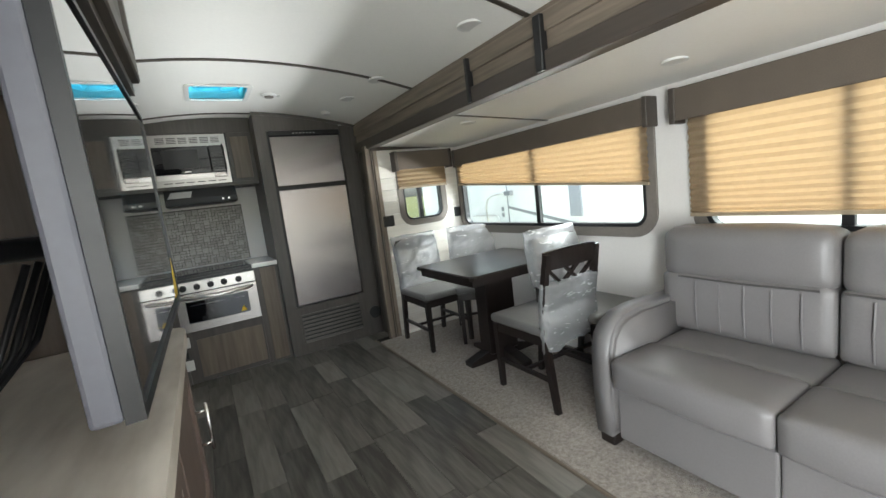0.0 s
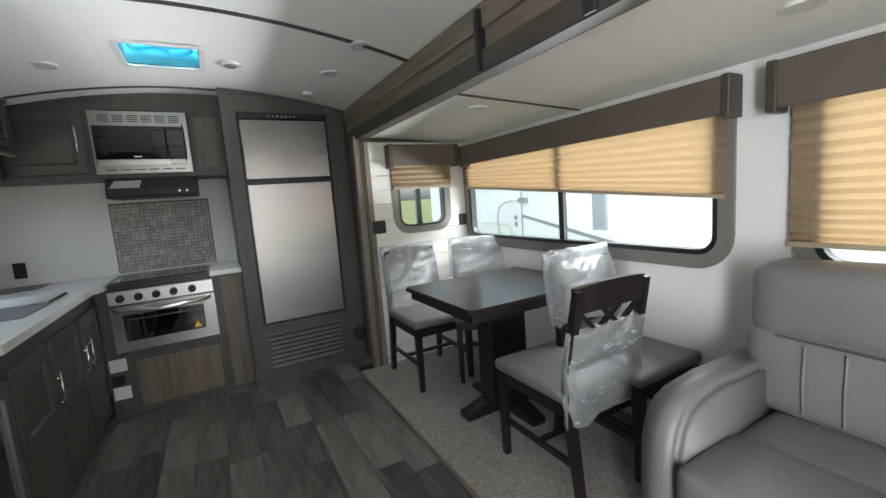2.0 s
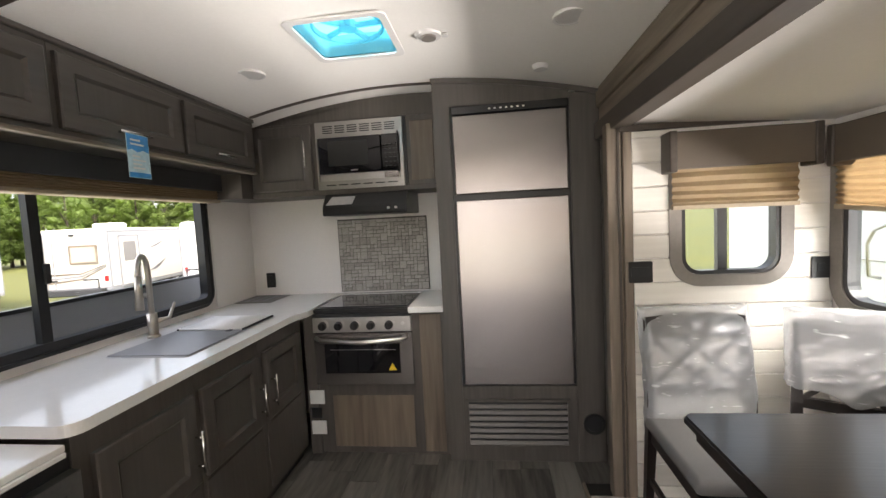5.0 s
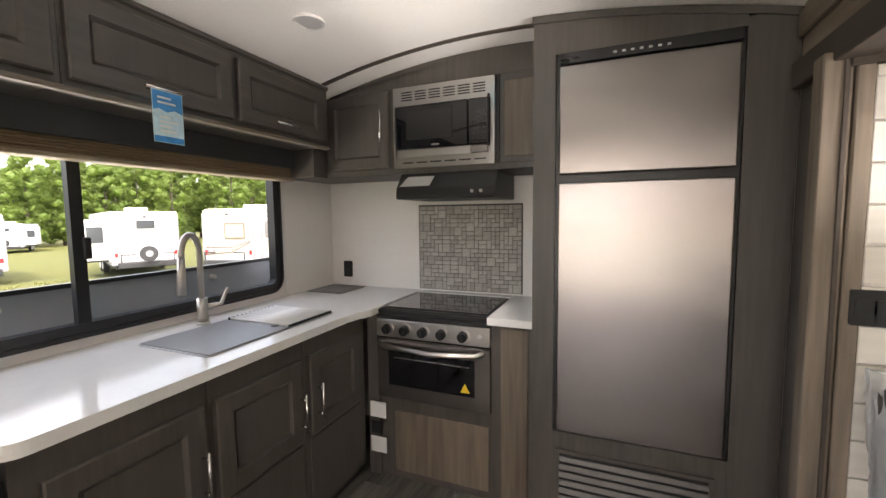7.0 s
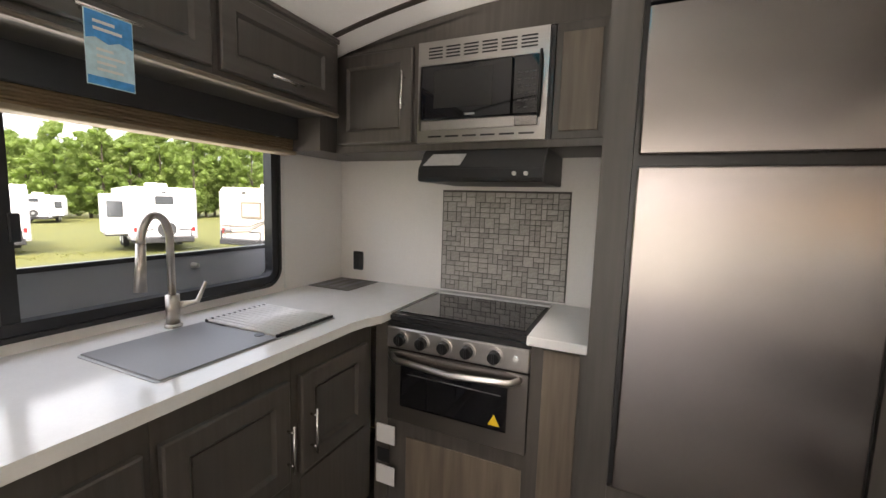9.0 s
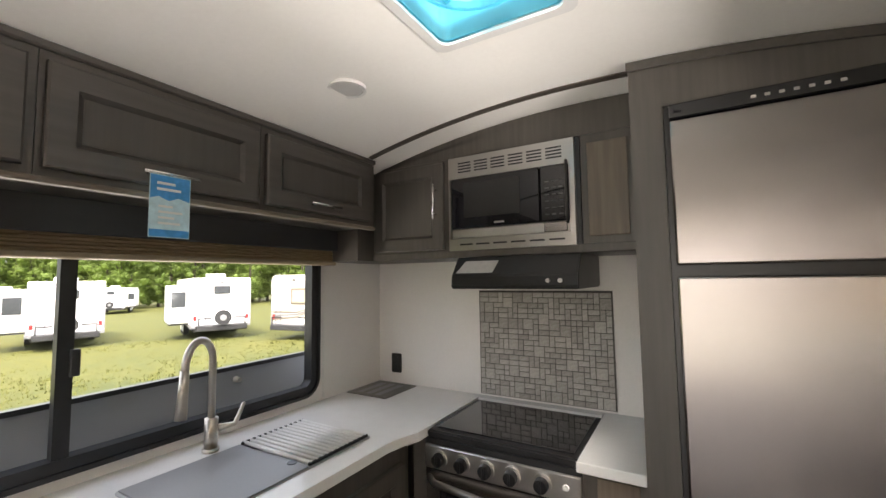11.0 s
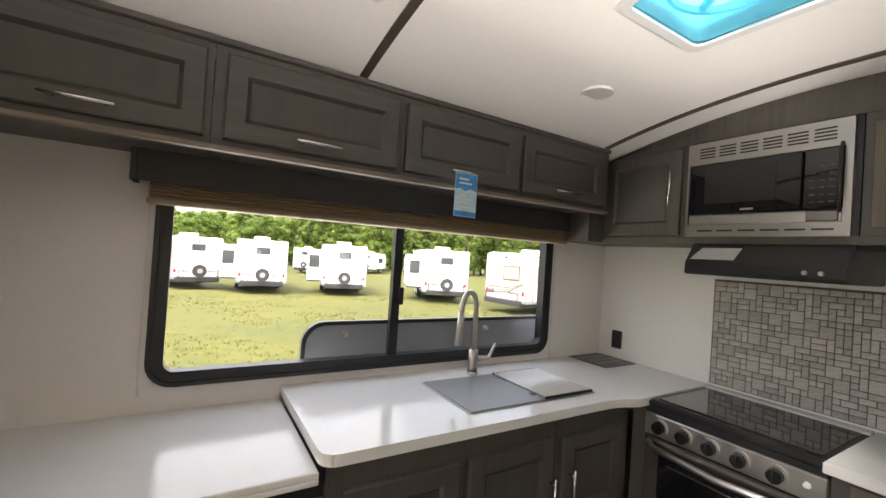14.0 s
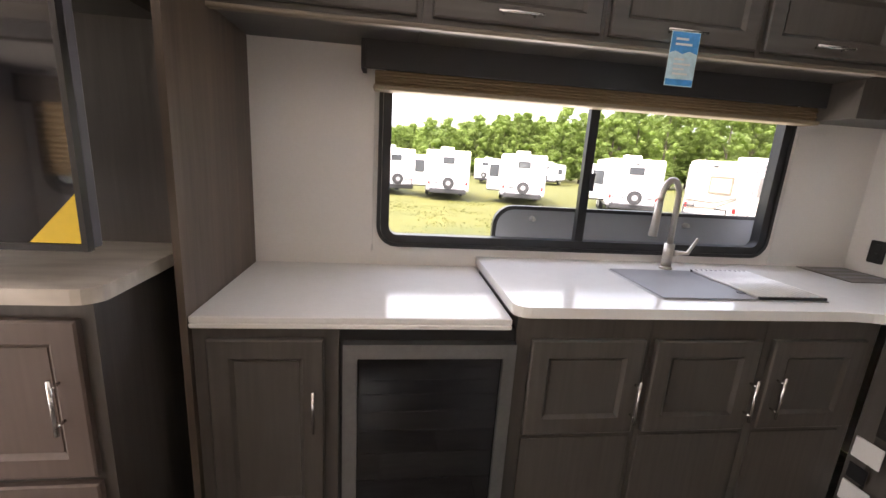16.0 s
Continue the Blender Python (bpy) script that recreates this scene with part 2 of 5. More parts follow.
def sheer_material(name, color, through_color, share, rough=0.7, clear=0.0, gloss=0.0, bump=0.0, bump_scale=40.0, twist=0.0, stretch=(1, 1, 1)):
    """Thin stuff that lets light through: pleated shades, plastic wrap, roof domes."""
    m = bpy.data.materials.new(name)
    m.use_nodes = True
    n, l = m.node_tree.nodes, m.node_tree.links
    n.remove(n["Principled BSDF"])
    di, tl, mix = n.new("ShaderNodeBsdfDiffuse"), n.new("ShaderNodeBsdfTranslucent"), n.new("ShaderNodeMixShader")
    co, tex, cm = n.new("ShaderNodeTexCoord"), n.new("ShaderNodeTexNoise"), n.new("ShaderNodeMix")
    tex.inputs["Scale"].default_value, tex.inputs["Detail"].default_value, tex.inputs["Distortion"].default_value = bump_scale, 7, twist
    mp = n.new("ShaderNodeMapping")
    mp.inputs["Scale"].default_value = stretch
    l.new(co.outputs["Object"], mp.inputs["Vector"]), l.new(mp.outputs[0], tex.inputs["Vector"])
    cm.data_type = "RGBA"
    cm.inputs[6].default_value, cm.inputs[7].default_value = (*[c * 0.85 for c in color], 1), (*[min(1, c * 1.1) for c in color], 1)
    l.new(tex.outputs["Fac"], cm.inputs[0]), l.new(cm.outputs[2], di.inputs["Color"])
    tl.inputs["Color"].default_value, mix.inputs[0].default_value = (*through_color, 1), share
    l.new(di.outputs[0], mix.inputs[1]), l.new(tl.outputs[0], mix.inputs[2])
    out = mix.outputs[0]
    normal = None
    if bump:
        bp = n.new("ShaderNodeBump")
        bp.inputs["Strength"].default_value, bp.inputs["Distance"].default_value = bump, 0.02
        l.new(tex.outputs["Fac"], bp.inputs["Height"])
        normal = bp.outputs[0]
        l.new(normal, di.inputs["Normal"])
    if clear:
        tr, mx = n.new("ShaderNodeBsdfTransparent"), n.new("ShaderNodeMixShader")
        lay = n.new("ShaderNodeMapRange")
        lay.inputs["From Min"].default_value, lay.inputs["From Max"].default_value = 0.35, 0.65
        lay.inputs["To Min"].default_value, lay.inputs["To Max"].default_value = max(0, clear - 0.13), min(1, clear + 0.13)
        l.new(tex.outputs["Fac"], lay.inputs["Value"]), l.new(lay.outputs[0], mx.inputs[0])
        l.new(out, mx.inputs[1]), l.new(tr.outputs[0], mx.inputs[2])
        out = mx.outputs[0]
    if gloss:
        gl, mx2 = n.new("ShaderNodeBsdfGlossy"), n.new("ShaderNodeMixShader")
        gl.inputs["Roughness"].default_value, mx2.inputs[0].default_value = 0.18, gloss
        if normal:
            l.new(normal, gl.inputs["Normal"])
        l.new(out, mx2.inputs[1]), l.new(gl.outputs[0], mx2.inputs[2])
        out = mx2.outputs[0]
    l.new(out, n["Material Output"].inputs["Surface"])
    return m


def film_material(name):
    """Crinkled clear film: see-through between creases, milky and shiny along them."""
    m = bpy.data.materials.new(name)
    m.use_nodes = True
    n, l = m.node_tree.nodes, m.node_tree.links
    n.remove(n["Principled BSDF"])
    co, mp, big, fold = n.new("ShaderNodeTexCoord"), n.new("ShaderNodeMapping"), n.new("ShaderNodeTexNoise"), n.new("ShaderNodeTexNoise")
    mp.inputs["Scale"].default_value = (1.0, 1.0, 3.2)
    l.new(co.outputs["Object"], mp.inputs["Vector"])
    fold.noise_type = "RIDGED_MULTIFRACTAL"
    for tex, scale, detail, twist in ((big, 4.0, 4, 0.8), (fold, 13.0, 6, 1.4)):
        tex.inputs["Scale"].default_value, tex.inputs["Detail"].default_value, tex.inputs["Distortion"].default_value = scale, detail, twist
        l.new(mp.outputs[0], tex.inputs["Vector"])
    fold.normalize = True
    bp = n.new("ShaderNodeBump")
    bp.inputs["Strength"].default_value, bp.inputs["Distance"].default_value = 0.5, 0.006
    l.new(fold.outputs["Fac"], bp.inputs["Height"])
    di, tl, gl, tr = n.new("ShaderNodeBsdfDiffuse"), n.new("ShaderNodeBsdfTranslucent"), n.new("ShaderNodeBsdfGlossy"), n.new("ShaderNodeBsdfTransparent")
    di.inputs["Color"].default_value, tl.inputs["Color"].default_value, gl.inputs["Roughness"].default_value = (0.88, 0.9, 0.93, 1), (0.88, 0.9, 0.93, 1), 0.2
    milky, clear, shiny = n.new("ShaderNodeMixShader"), n.new("ShaderNodeMixShader"), n.new("ShaderNodeMixShader")
    milky.inputs[0].default_value, shiny.inputs[0].default_value = 0.4, 0.08
    add, lay = n.new("ShaderNodeMath"), n.new("ShaderNodeMapRange")
    l.new(big.outputs["Fac"], add.inputs[0]), l.new(fold.outputs["Fac"], add.inputs[1])
    lay.inputs["From Min"].default_value, lay.inputs["From Max"].default_value = 0.78, 1.15
    lay.inputs["To Min"].default_value, lay.inputs["To Max"].default_value = 0.68, 0.06
    l.new(add.outputs[0], lay.inputs["Value"]), l.new(lay.outputs[0], clear.inputs[0])
    l.new(bp.outputs[0], di.inputs["Normal"]), l.new(bp.outputs[0], gl.inputs["Normal"])
    l.new(di.outputs[0], milky.inputs[1]), l.new(tl.outputs[0], milky.inputs[2])
    l.new(milky.outputs[0], clear.inputs[1]), l.new(tr.outputs[0], clear.inputs[2])
    l.new(clear.outputs[0], shiny.inputs[1]), l.new(gl.outputs[0], shiny.inputs[2])
    l.new(shiny.outputs[0], n["Material Output"].inputs["Surface"])
    return m


GLASS = glass_material("clear_window_glass", (0.95, 0.96, 0.955), 0.25)
TINTED = glass_material("tinted_window_glass", (0.86, 0.89, 0.87), 0.25)
RVGLASS = mat("dark_trailer_window", (0.05, 0.055, 0.06), 0.1, vary=0.2)
SHADE = sheer_material("tan_pleated_shade", (0.36, 0.27, 0.175), (0.36, 0.245, 0.125), 0.27)
WRAP = film_material("clear_plastic_wrap")
DOME = sheer_material("cyan_dome_and_its_light", (0.20, 0.56, 0.64), (0.22, 0.62, 0.72), 0.7)

# ---- mesh helpers ----
def box(bm, x0, x1, y0, y1, z0, z1, bevel=0.0, seg=1):
    r = bmesh.ops.create_cube(bm, size=1.0)["verts"]
    for v in r:
        v.co = Vector((x0 + (v.co.x + 0.5) * (x1 - x0), y0 + (v.co.y + 0.5) * (y1 - y0), z0 + (v.co.z + 0.5) * (z1 - z0)))
    if bevel:
        edges = list({e for v in r for e in v.link_edges})
        bmesh.ops.bevel(bm, geom=edges, offset=bevel, segments=seg, affect="EDGES", profile=0.5)
    return bm


def boxed(*a, bevel=0.0, seg=1):
    return box(bmesh.new(), *a, bevel=bevel, seg=seg)


def cyl(bm, p, q, r, r2=None, seg=16):
    p, q = Vector(p), Vector(q)
    m = Matrix.Translation((p + q) / 2) @ (q - p).to_track_quat("Z", "Y").to_matrix().to_4x4()
    bmesh.ops.create_cone(bm, cap_ends=True, segments=seg, radius1=r, radius2=r if r2 is None else r2, depth=(q - p).length, matrix=m)
    return bm


def rounded(w, h, r, seg=6):
    """Corner points of a rounded rectangle round the origin."""
    pts = []
    for cx, cy, a in ((w / 2 - r, h / 2 - r, 0), (-w / 2 + r, h / 2 - r, 90), (-w / 2 + r, -h / 2 + r, 180), (w / 2 - r, -h / 2 + r, 270)):
        for k in range(seg + 1):
            t = radians(a + 90 * k / seg)
            pts.append((cx + r * math.cos(t), cy + r * math.sin(t)))
    return pts


def ring(bm, place, outer, inner, depth):
    """A flat ring between two outlines of as many points; place turns (u, v, d) into a point."""
    n = len(outer)
    vs = [[bm.verts.new(place(u, v, d)) for u, v in line] for line, d in ((outer, 0), (outer, depth), (inner, depth), (inner, 0))]
    for k in range(n):
        j = (k + 1) % n
        for a, b in ((0, 1), (1, 2), (2, 3), (3, 0)):
            bm.faces.new((vs[a][k], vs[a][j], vs[b][j], vs[b][k]))
    bmesh.ops.recalc_face_normals(bm, faces=bm.faces)
    return bm


def slab(bm, place, line, depth):
    """A plate with the given outline."""
    a, b = [bm.verts.new(place(u, v, 0)) for u, v in line], [bm.verts.new(place(u, v, depth)) for u, v in line]
    bm.faces.new(a), bm.faces.new(list(reversed(b)))
    for k in range(len(a)):
        j = (k + 1) % len(a)
        bm.faces.new((a[k], b[k], b[j], a[j]))
    bmesh.ops.recalc_face_normals(bm, faces=bm.faces)
    return bm


def tube(bm, pts, r, seg=8):
    """A round bar bent along points."""
    pts = [Vector(p) for p in pts]
    rows, side = [], None
    for k, p in enumerate(pts):
        way = (pts[min(k + 1, len(pts) - 1)] - pts[max(k - 1, 0)]).normalized()
        if side is None:
            side = way.orthogonal().normalized()
        side = (side - way * side.dot(way)).normalized()
        up = way.cross(side)
        rad = r[k] if isinstance(r, (list, tuple)) else r
        rows.append([bm.verts.new(p + rad * (math.cos(2 * math.pi * s / seg) * side + math.sin(2 * math.pi * s / seg) * up)) for s in range(seg)])
    for a, b in zip(rows, rows[1:]):
        for s in range(seg):
            bm.faces.new((a[s], a[(s + 1) % seg], b[(s + 1) % seg], b[s]))
    bm.faces.new(list(reversed(rows[0]))), bm.faces.new(rows[-1])
    bmesh.ops.recalc_face_normals(bm, faces=bm.faces)
    return bm


def finish(bm, name, material, smooth=False):
    me = bpy.data.meshes.new(name)
    bm.to_mesh(me)
    bm.free()
    me.materials.append(material)
    if smooth:
        me.shade_smooth()
    return me


def whole(ob):
    p = Vector()
    while ob is not None:
        p += ob.location
        ob = ob.parent
    return p


def part(name, bm, material, parent, label="", smooth=False):
    """One mesh under a thing or a part, given in the room's metres."""
    bmesh.ops.translate(bm, verts=bm.verts, vec=-whole(parent))
    ob = new(name, finish(bm, name, material, smooth))
    ob.parent = parent
    return tagged(ob, label)


def thing(name, at, label, category, group="", kind=""):
    ob = new(name)
    ob.empty_display_size = 0.05
    ob.location = at
    return tagged(ob, label, category, group, kind)


def solo(name, bm, material, label, category, group="", kind="", smooth=False):
    """A thing that is one mesh; its origin at the middle of its foot."""
    xs = [v.co for v in bm.verts]
    at = Vector(((min(c.x for c in xs) + max(c.x for c in xs)) / 2, (min(c.y for c in xs) + max(c.y for c in xs)) / 2, min(c.z for c in xs)))
    bmesh.ops.translate(bm, verts=bm.verts, vec=-at)
    ob = new(name, finish(bm, name, material, smooth))
    ob.location = at
    return tagged(ob, label, category, group, kind)


def structure(name, bm, material, label, category):
    return tagged(new(name, finish(bm, name, material)), label, category, "", "structure")


def holed(place, u0, u1, v0, v1, depth, holes):
    """A wall sheet with rectangular openings through it."""
    us = sorted({u0, u1, *[h[0] for h in holes], *[h[1] for h in holes]})
    vs = sorted({v0, v1, *[h[2] for h in holes], *[h[3] for h in holes]})
    solid = lambda i, j: 0 <= i < len(us) - 1 and 0 <= j < len(vs) - 1 and not any(h[0] <= us[i] < h[1] and h[2] <= vs[j] < h[3] for h in holes)
    bm = bmesh.new()
    quad = lambda *p: bm.faces.new([bm.verts.new(place(*c)) for c in p])
    for i in range(len(us) - 1):
        for j in range(len(vs) - 1):
            if not solid(i, j):
                continue
            a, b, c, d = us[i], us[i + 1], vs[j], vs[j + 1]
            quad((a, c, 0), (b, c, 0), (b, d, 0), (a, d, 0)), quad((a, c, depth), (a, d, depth), (b, d, depth), (b, c, depth))
            for di, dj, p, q in ((-1, 0, (a, c), (a, d)), (1, 0, (b, c), (b, d)), (0, -1, (a, c), (b, c)), (0, 1, (a, d), (b, d))):
                if not solid(i + di, j + dj):
                    quad((*p, 0), (*q, 0), (*q, depth), (*p, depth))
    bmesh.ops.remove_doubles(bm, verts=bm.verts, dist=1e-5)
    bmesh.ops.recalc_face_normals(bm, faces=bm.faces)
    return bm


# ---- the trailer's shell ----
WW, EW, SW, SY, BX = -0.064, 4.93, 3.17, 4.06, 2.28   # window wall, end wall, slide-out's far wall and end, beam
SB = 0.0                                               # slide-out's other end
GROUND = -0.95


def ground_z(x):
    """The meadow falls away gently to the west."""
    return GROUND - 0.02 * min(77.5, max(0.0, -6.1 - x))



def ceil_z(x):
    return 2.165 - (0.15 if x < 1.2 else 0.125) * ((x - 1.2) / 1.05) ** 2


on_window_wall = lambda u, v, d: (WW - d, u, v)
on_end_wall = lambda u, v, d: (u, EW + d, v)
on_slide_wall = lambda u, v, d: (SW + d, u, v)
on_slide_end = lambda u, v, d: (u, SY + d, v)

KWIN = (2.583, 4.417, 0.968, 1.647)
# the second opening, behind the camera, is assumed: it holds the side lamp
structure("wall_west", holed(on_window_wall, BACK, EW + 0.06, 0.0, 2.12, 0.05, [KWIN, (-1.1, -0.4, 0.02, 1.9)]), WALL, "smooth white wallboard round the kitchen window", "wall")
structure("wall_north", boxed(WW, BX + 0.06, EW, EW + 0.05, 0, 2.2), WALL, "white wallboard behind the cooker", "wall")
# unseen rear wall; its opening is added to hold the rear lamp
structure("wall_south", holed(lambda u, v, d: (u, BACK - d, v), WW - 0.05, BX + 0.07, 0, 2.2, 0.05, [(0.9, 2.2, 0.02, 1.95)]), WALL, "plain white rear wall with an opening added for light", "wall")
structure("wall_east", boxed(BX + 0.02, BX + 0.07, BACK, SB - 0.03, 0, 2.12), WALL, "plain white side wall beyond the slide-out", "wall")
structure("wall_east_kitchen", boxed(BX + 0.061, BX + 0.1, SY + 0.041, EW + 0.05, -0.05, 2.12), WALL, "side wall beside the fridge cabinet", "wall")
DWIN, LWIN, SWIN = (2.03, 3.98, 0.955, 1.63), (0.15, 1.70, 0.945, 1.63), (2.545, 2.955, 1.085, 1.63)
structure("wall_slide", holed(on_slide_wall, SB - 0.03, SY + 0.03, -0.05, 1.9, 0.04, [DWIN, LWIN]), WALL, "white wallboard of the slide-out with two windows", "wall")
structure("wall_slide_end", holed(on_slide_end, BX + 0.03, SW, -0.05, 1.9, 0.04, [SWIN]), WALL, "slide-out end wall under the planking", "wall")
structure("wall_slide_rear", boxed(BX + 0.03, SW + 0.04, SB - 0.03, SB, -0.05, 1.9), WALL, "white slide-out end wall behind the sofa", "wall")

bm = bmesh.new()
xs = [WW + (BX + 0.1 - WW) * k / 24 for k in range(25)]
HOLE = (0.96, 1.31, 3.61, 3.96)
ys = [BACK, HOLE[2], HOLE[3], EW]
xs = sorted([x for x in xs if not any(abs(x - h) < 0.03 for h in HOLE[:2])] + list(HOLE[:2]))
for a, b in zip(xs, xs[1:]):
    for c, d in zip(ys, ys[1:]):
        if HOLE[0] - 1e-6 <= a and b <= HOLE[1] + 1e-6 and c == HOLE[2]:
            continue
        lo = [bm.verts.new((x, y, ceil_z(x))) for x, y in ((a, c), (b, c), (b, d), (a, d))]
        hi = [bm.verts.new((x, y, ceil_z(x) + 0.05)) for x, y in ((a, c), (b, c), (b, d), (a, d))]
        bm.faces.new(list(reversed(lo))), bm.faces.new(hi)
structure("ceiling", bm, CEIL, "white arched ceiling board of the trailer", "ceiling")
bm = bmesh.new()
slab(bm, lambda u, v, d: (u, SB + d, v), [(BX, 1.785), (SW, 1.735), (SW, 1.785), (BX, 1.835)], SY - SB)
structure("ceiling_slide", bm, CEIL, "white ceiling board of the slide-out", "ceiling")


def ceiling_strip(y, x0, x1):
    bm = bmesh.new()
    line = [(x0 + (x1 - x0) * k / 16) for k in range(17)]
    slab(bm, lambda u, v, d: (u, y - 0.014 + d, v), [(x, ceil_z(x) - 0.006) for x in line] + [(x, ceil_z(x) + 0.004) for x in reversed(line)], 0.028)
    return tagged(new("trim", finish(bm, "trim", TRIM)), "dark joint strip across the white ceiling", "ceiling trim", "ceiling strips", "structure")


for y, x0, x1 in ((3.13, 0.3, BX), (4.42, 0.3, 1.40), (1.97, 0.3, BX), (0.80, 0.3, BX)):
    ceiling_strip(y, x0, x1)
structure("trim", slab(bmesh.new(), lambda u, v, d: (u, 2.77 + d, v), [(BX, 1.78), (SW, 1.73), (SW, 1.74), (BX, 1.79)], 0.02), TRIM, "dark joint strip across the slide-out ceiling", "ceiling trim")
structure("trim", boxed(BX, SW, SY - 0.02, SY, 1.745, 1.775, bevel=0.003), TRIM, "dark moulding above the planked wall", "moulding")

floor = structure("floor", boxed(WW, BX + 0.05, BACK, EW, -0.06, -0.004), SUBFLOOR, "grey wood-look vinyl plank floor", "floor")
structure("floor_carpet", boxed(2.115, SW, SB, SY, -0.03, 0.012, bevel=0.008, seg=2), CARPET, "beige looped carpet of the slide-out floor", "carpet")
structure("trim", boxed(2.098, 2.113, SB, SY + 0.1, -0.01, 0.013, bevel=0.004), BEAM, "thin metal edge strip beside the carpet", "edge strip")

# slide-out surround: beam overhead and upright at the end
beam = thing("slide_out_beam", (BX, 2.0, 1.75), "taupe wood-grain beam over the slide-out opening", "beam")
part("upper_board", boxed(BX - 0.01, BX + 0.05, SB - 0.1, 4.33, 1.85, 2.08), BEAM, beam)
part("lower_board", boxed(BX - 0.035, BX + 0.05, SB - 0.1, 4.33, 1.765, 1.85, bevel=0.004), TRIM, beam, "dark lower board")
part("middle_board", boxed(BX - 0.025, BX - 0.01, SB - 0.1, 4.33, 1.93, 2.01, bevel=0.003), BEAM, beam)
for y, w in ((2.43, 0.022), (1.89, 0.045)):
    part("bracket", boxed(BX - 0.05, BX - 0.01, y - w / 2, y + w / 2, 1.77, 2.0, bevel=0.003), BLACK, beam, "dark upright strap")
upright = thing("slide_out_upright", (BX + 0.02, 4.14, 0), "taupe wood upright trim of the slide-out opening", "trim board")
part("outer_board", boxed(BX - 0.055, BX + 0.012, 4.052, 4.115, 0, 1.79, bevel=0.004), BEAM_Z, upright)
part("return_board", boxed(BX - 0.001, BX + 0.012, 4.116, 4.351, 0, 1.79), CAB, upright, "dark return board")
part("inner_board", boxed(BX + 0.014, BX + 0.055, 4.045, 4.2, 0, 1.79, bevel=0.004), BEAM_Z, upright)
part("bead", boxed(BX - 0.01, BX + 0.002, 4.046, 4.0515, 0, 1.78, bevel=0.002), TRIM, upright)


# ---- windows ----
def window(name, place, u0, u1, v0, v1, r, border, rim, frame_mat, glass, mullion, label, out=0.05, groove=None, panes=True):
    """place(u, v, d): d grows outwards. A rounded surround inside, a rubber frame, a mullion and two panes."""
    cu, cv = (u0 + u1) / 2, (v0 + v1) / 2
    w, h = u1 - u0, v1 - v0
    at = lambda u, v, d: place(cu + u, cv + v, d)
    ob = thing(name, place(cu, v0 - border, 0), label, "window", "", "structure")
    part("window_frame", ring(bmesh.new(), lambda u, v, d: at(u, v, d), rounded(w + 2 * border, h + 2 * border, r + border), rounded(w + 0.004, h + 0.004, r), -0.018), frame_mat, ob)
    part("gasket", ring(bmesh.new(), lambda u, v, d: at(u, v, d - 0.012), rounded(w + 0.002, h + 0.002, r), rounded(w - 2 * rim, h - 2 * rim, max(0.02, r - rim)), out), RUBBER, ob, "black rubber glazing frame")
    mu = mullion - cu
    if mullion:
        bm = bmesh.new()
        slab(bm, lambda u, v, d: at(u, v, d - 0.006), [(mu - 0.02, -h / 2 + rim * 0.5), (mu + 0.02, -h / 2 + rim * 0.5), (mu + 0.02, h / 2 - rim * 0.5), (mu - 0.02, h / 2 - rim * 0.5)], 0.03)
        part("mullion", bm, RUBBER, ob)
    spans = ((-w / 2 + rim * 0.6, mu - 0.015), (mu + 0.015, w / 2 - rim * 0.6)) if mullion else ((-w / 2, w / 2),)
    for k, (a, b) in enumerate(spans):
        pane = part("pane", slab(bmesh.new(), lambda u, v, d: at(u, v, d + 0.012 + 0.008 * k), [(a, -h / 2 + rim * 0.6), (b, -h / 2 + rim * 0.6), (b, h / 2 - rim * 0.6), (a, h / 2 - rim * 0.6)], 0.004), glass, ob)
        pane.visible_shadow = False
    return ob


kitchen_window = window("window_1", on_window_wall, 2.57, 4.43, 0.955, 1.66, 0.07, 0.018, 0.034, RUBBER, GLASS, 3.475, "wide kitchen window in a black rounded frame")
part("latch", boxed(WW - 0.002, WW + 0.016, 3.485, 3.51, 1.22, 1.30, bevel=0.003), RUBBER, kitchen_window, "black sliding-pane latch")
window("window_2", on_slide_wall, 2.03, 3.98, 0.955, 1.63, 0.09, 0.065, 0.022, GREYFRAME, TINTED, 2.95, "wide dinette window in a taupe rounded surround")
window("window_3", on_slide_wall, 0.15, 1.70, 0.945, 1.63, 0.09, 0.065, 0.022, GREYFRAME, TINTED, 1.15, "wide window behind the sofa in a taupe surround")
window("window_4", on_slide_end, 2.545, 2.955, 1.085, 1.63, 0.08, 0.055, 0.016, GREYFRAME, TINTED, 2.72, "small end window in a taupe rounded surround")


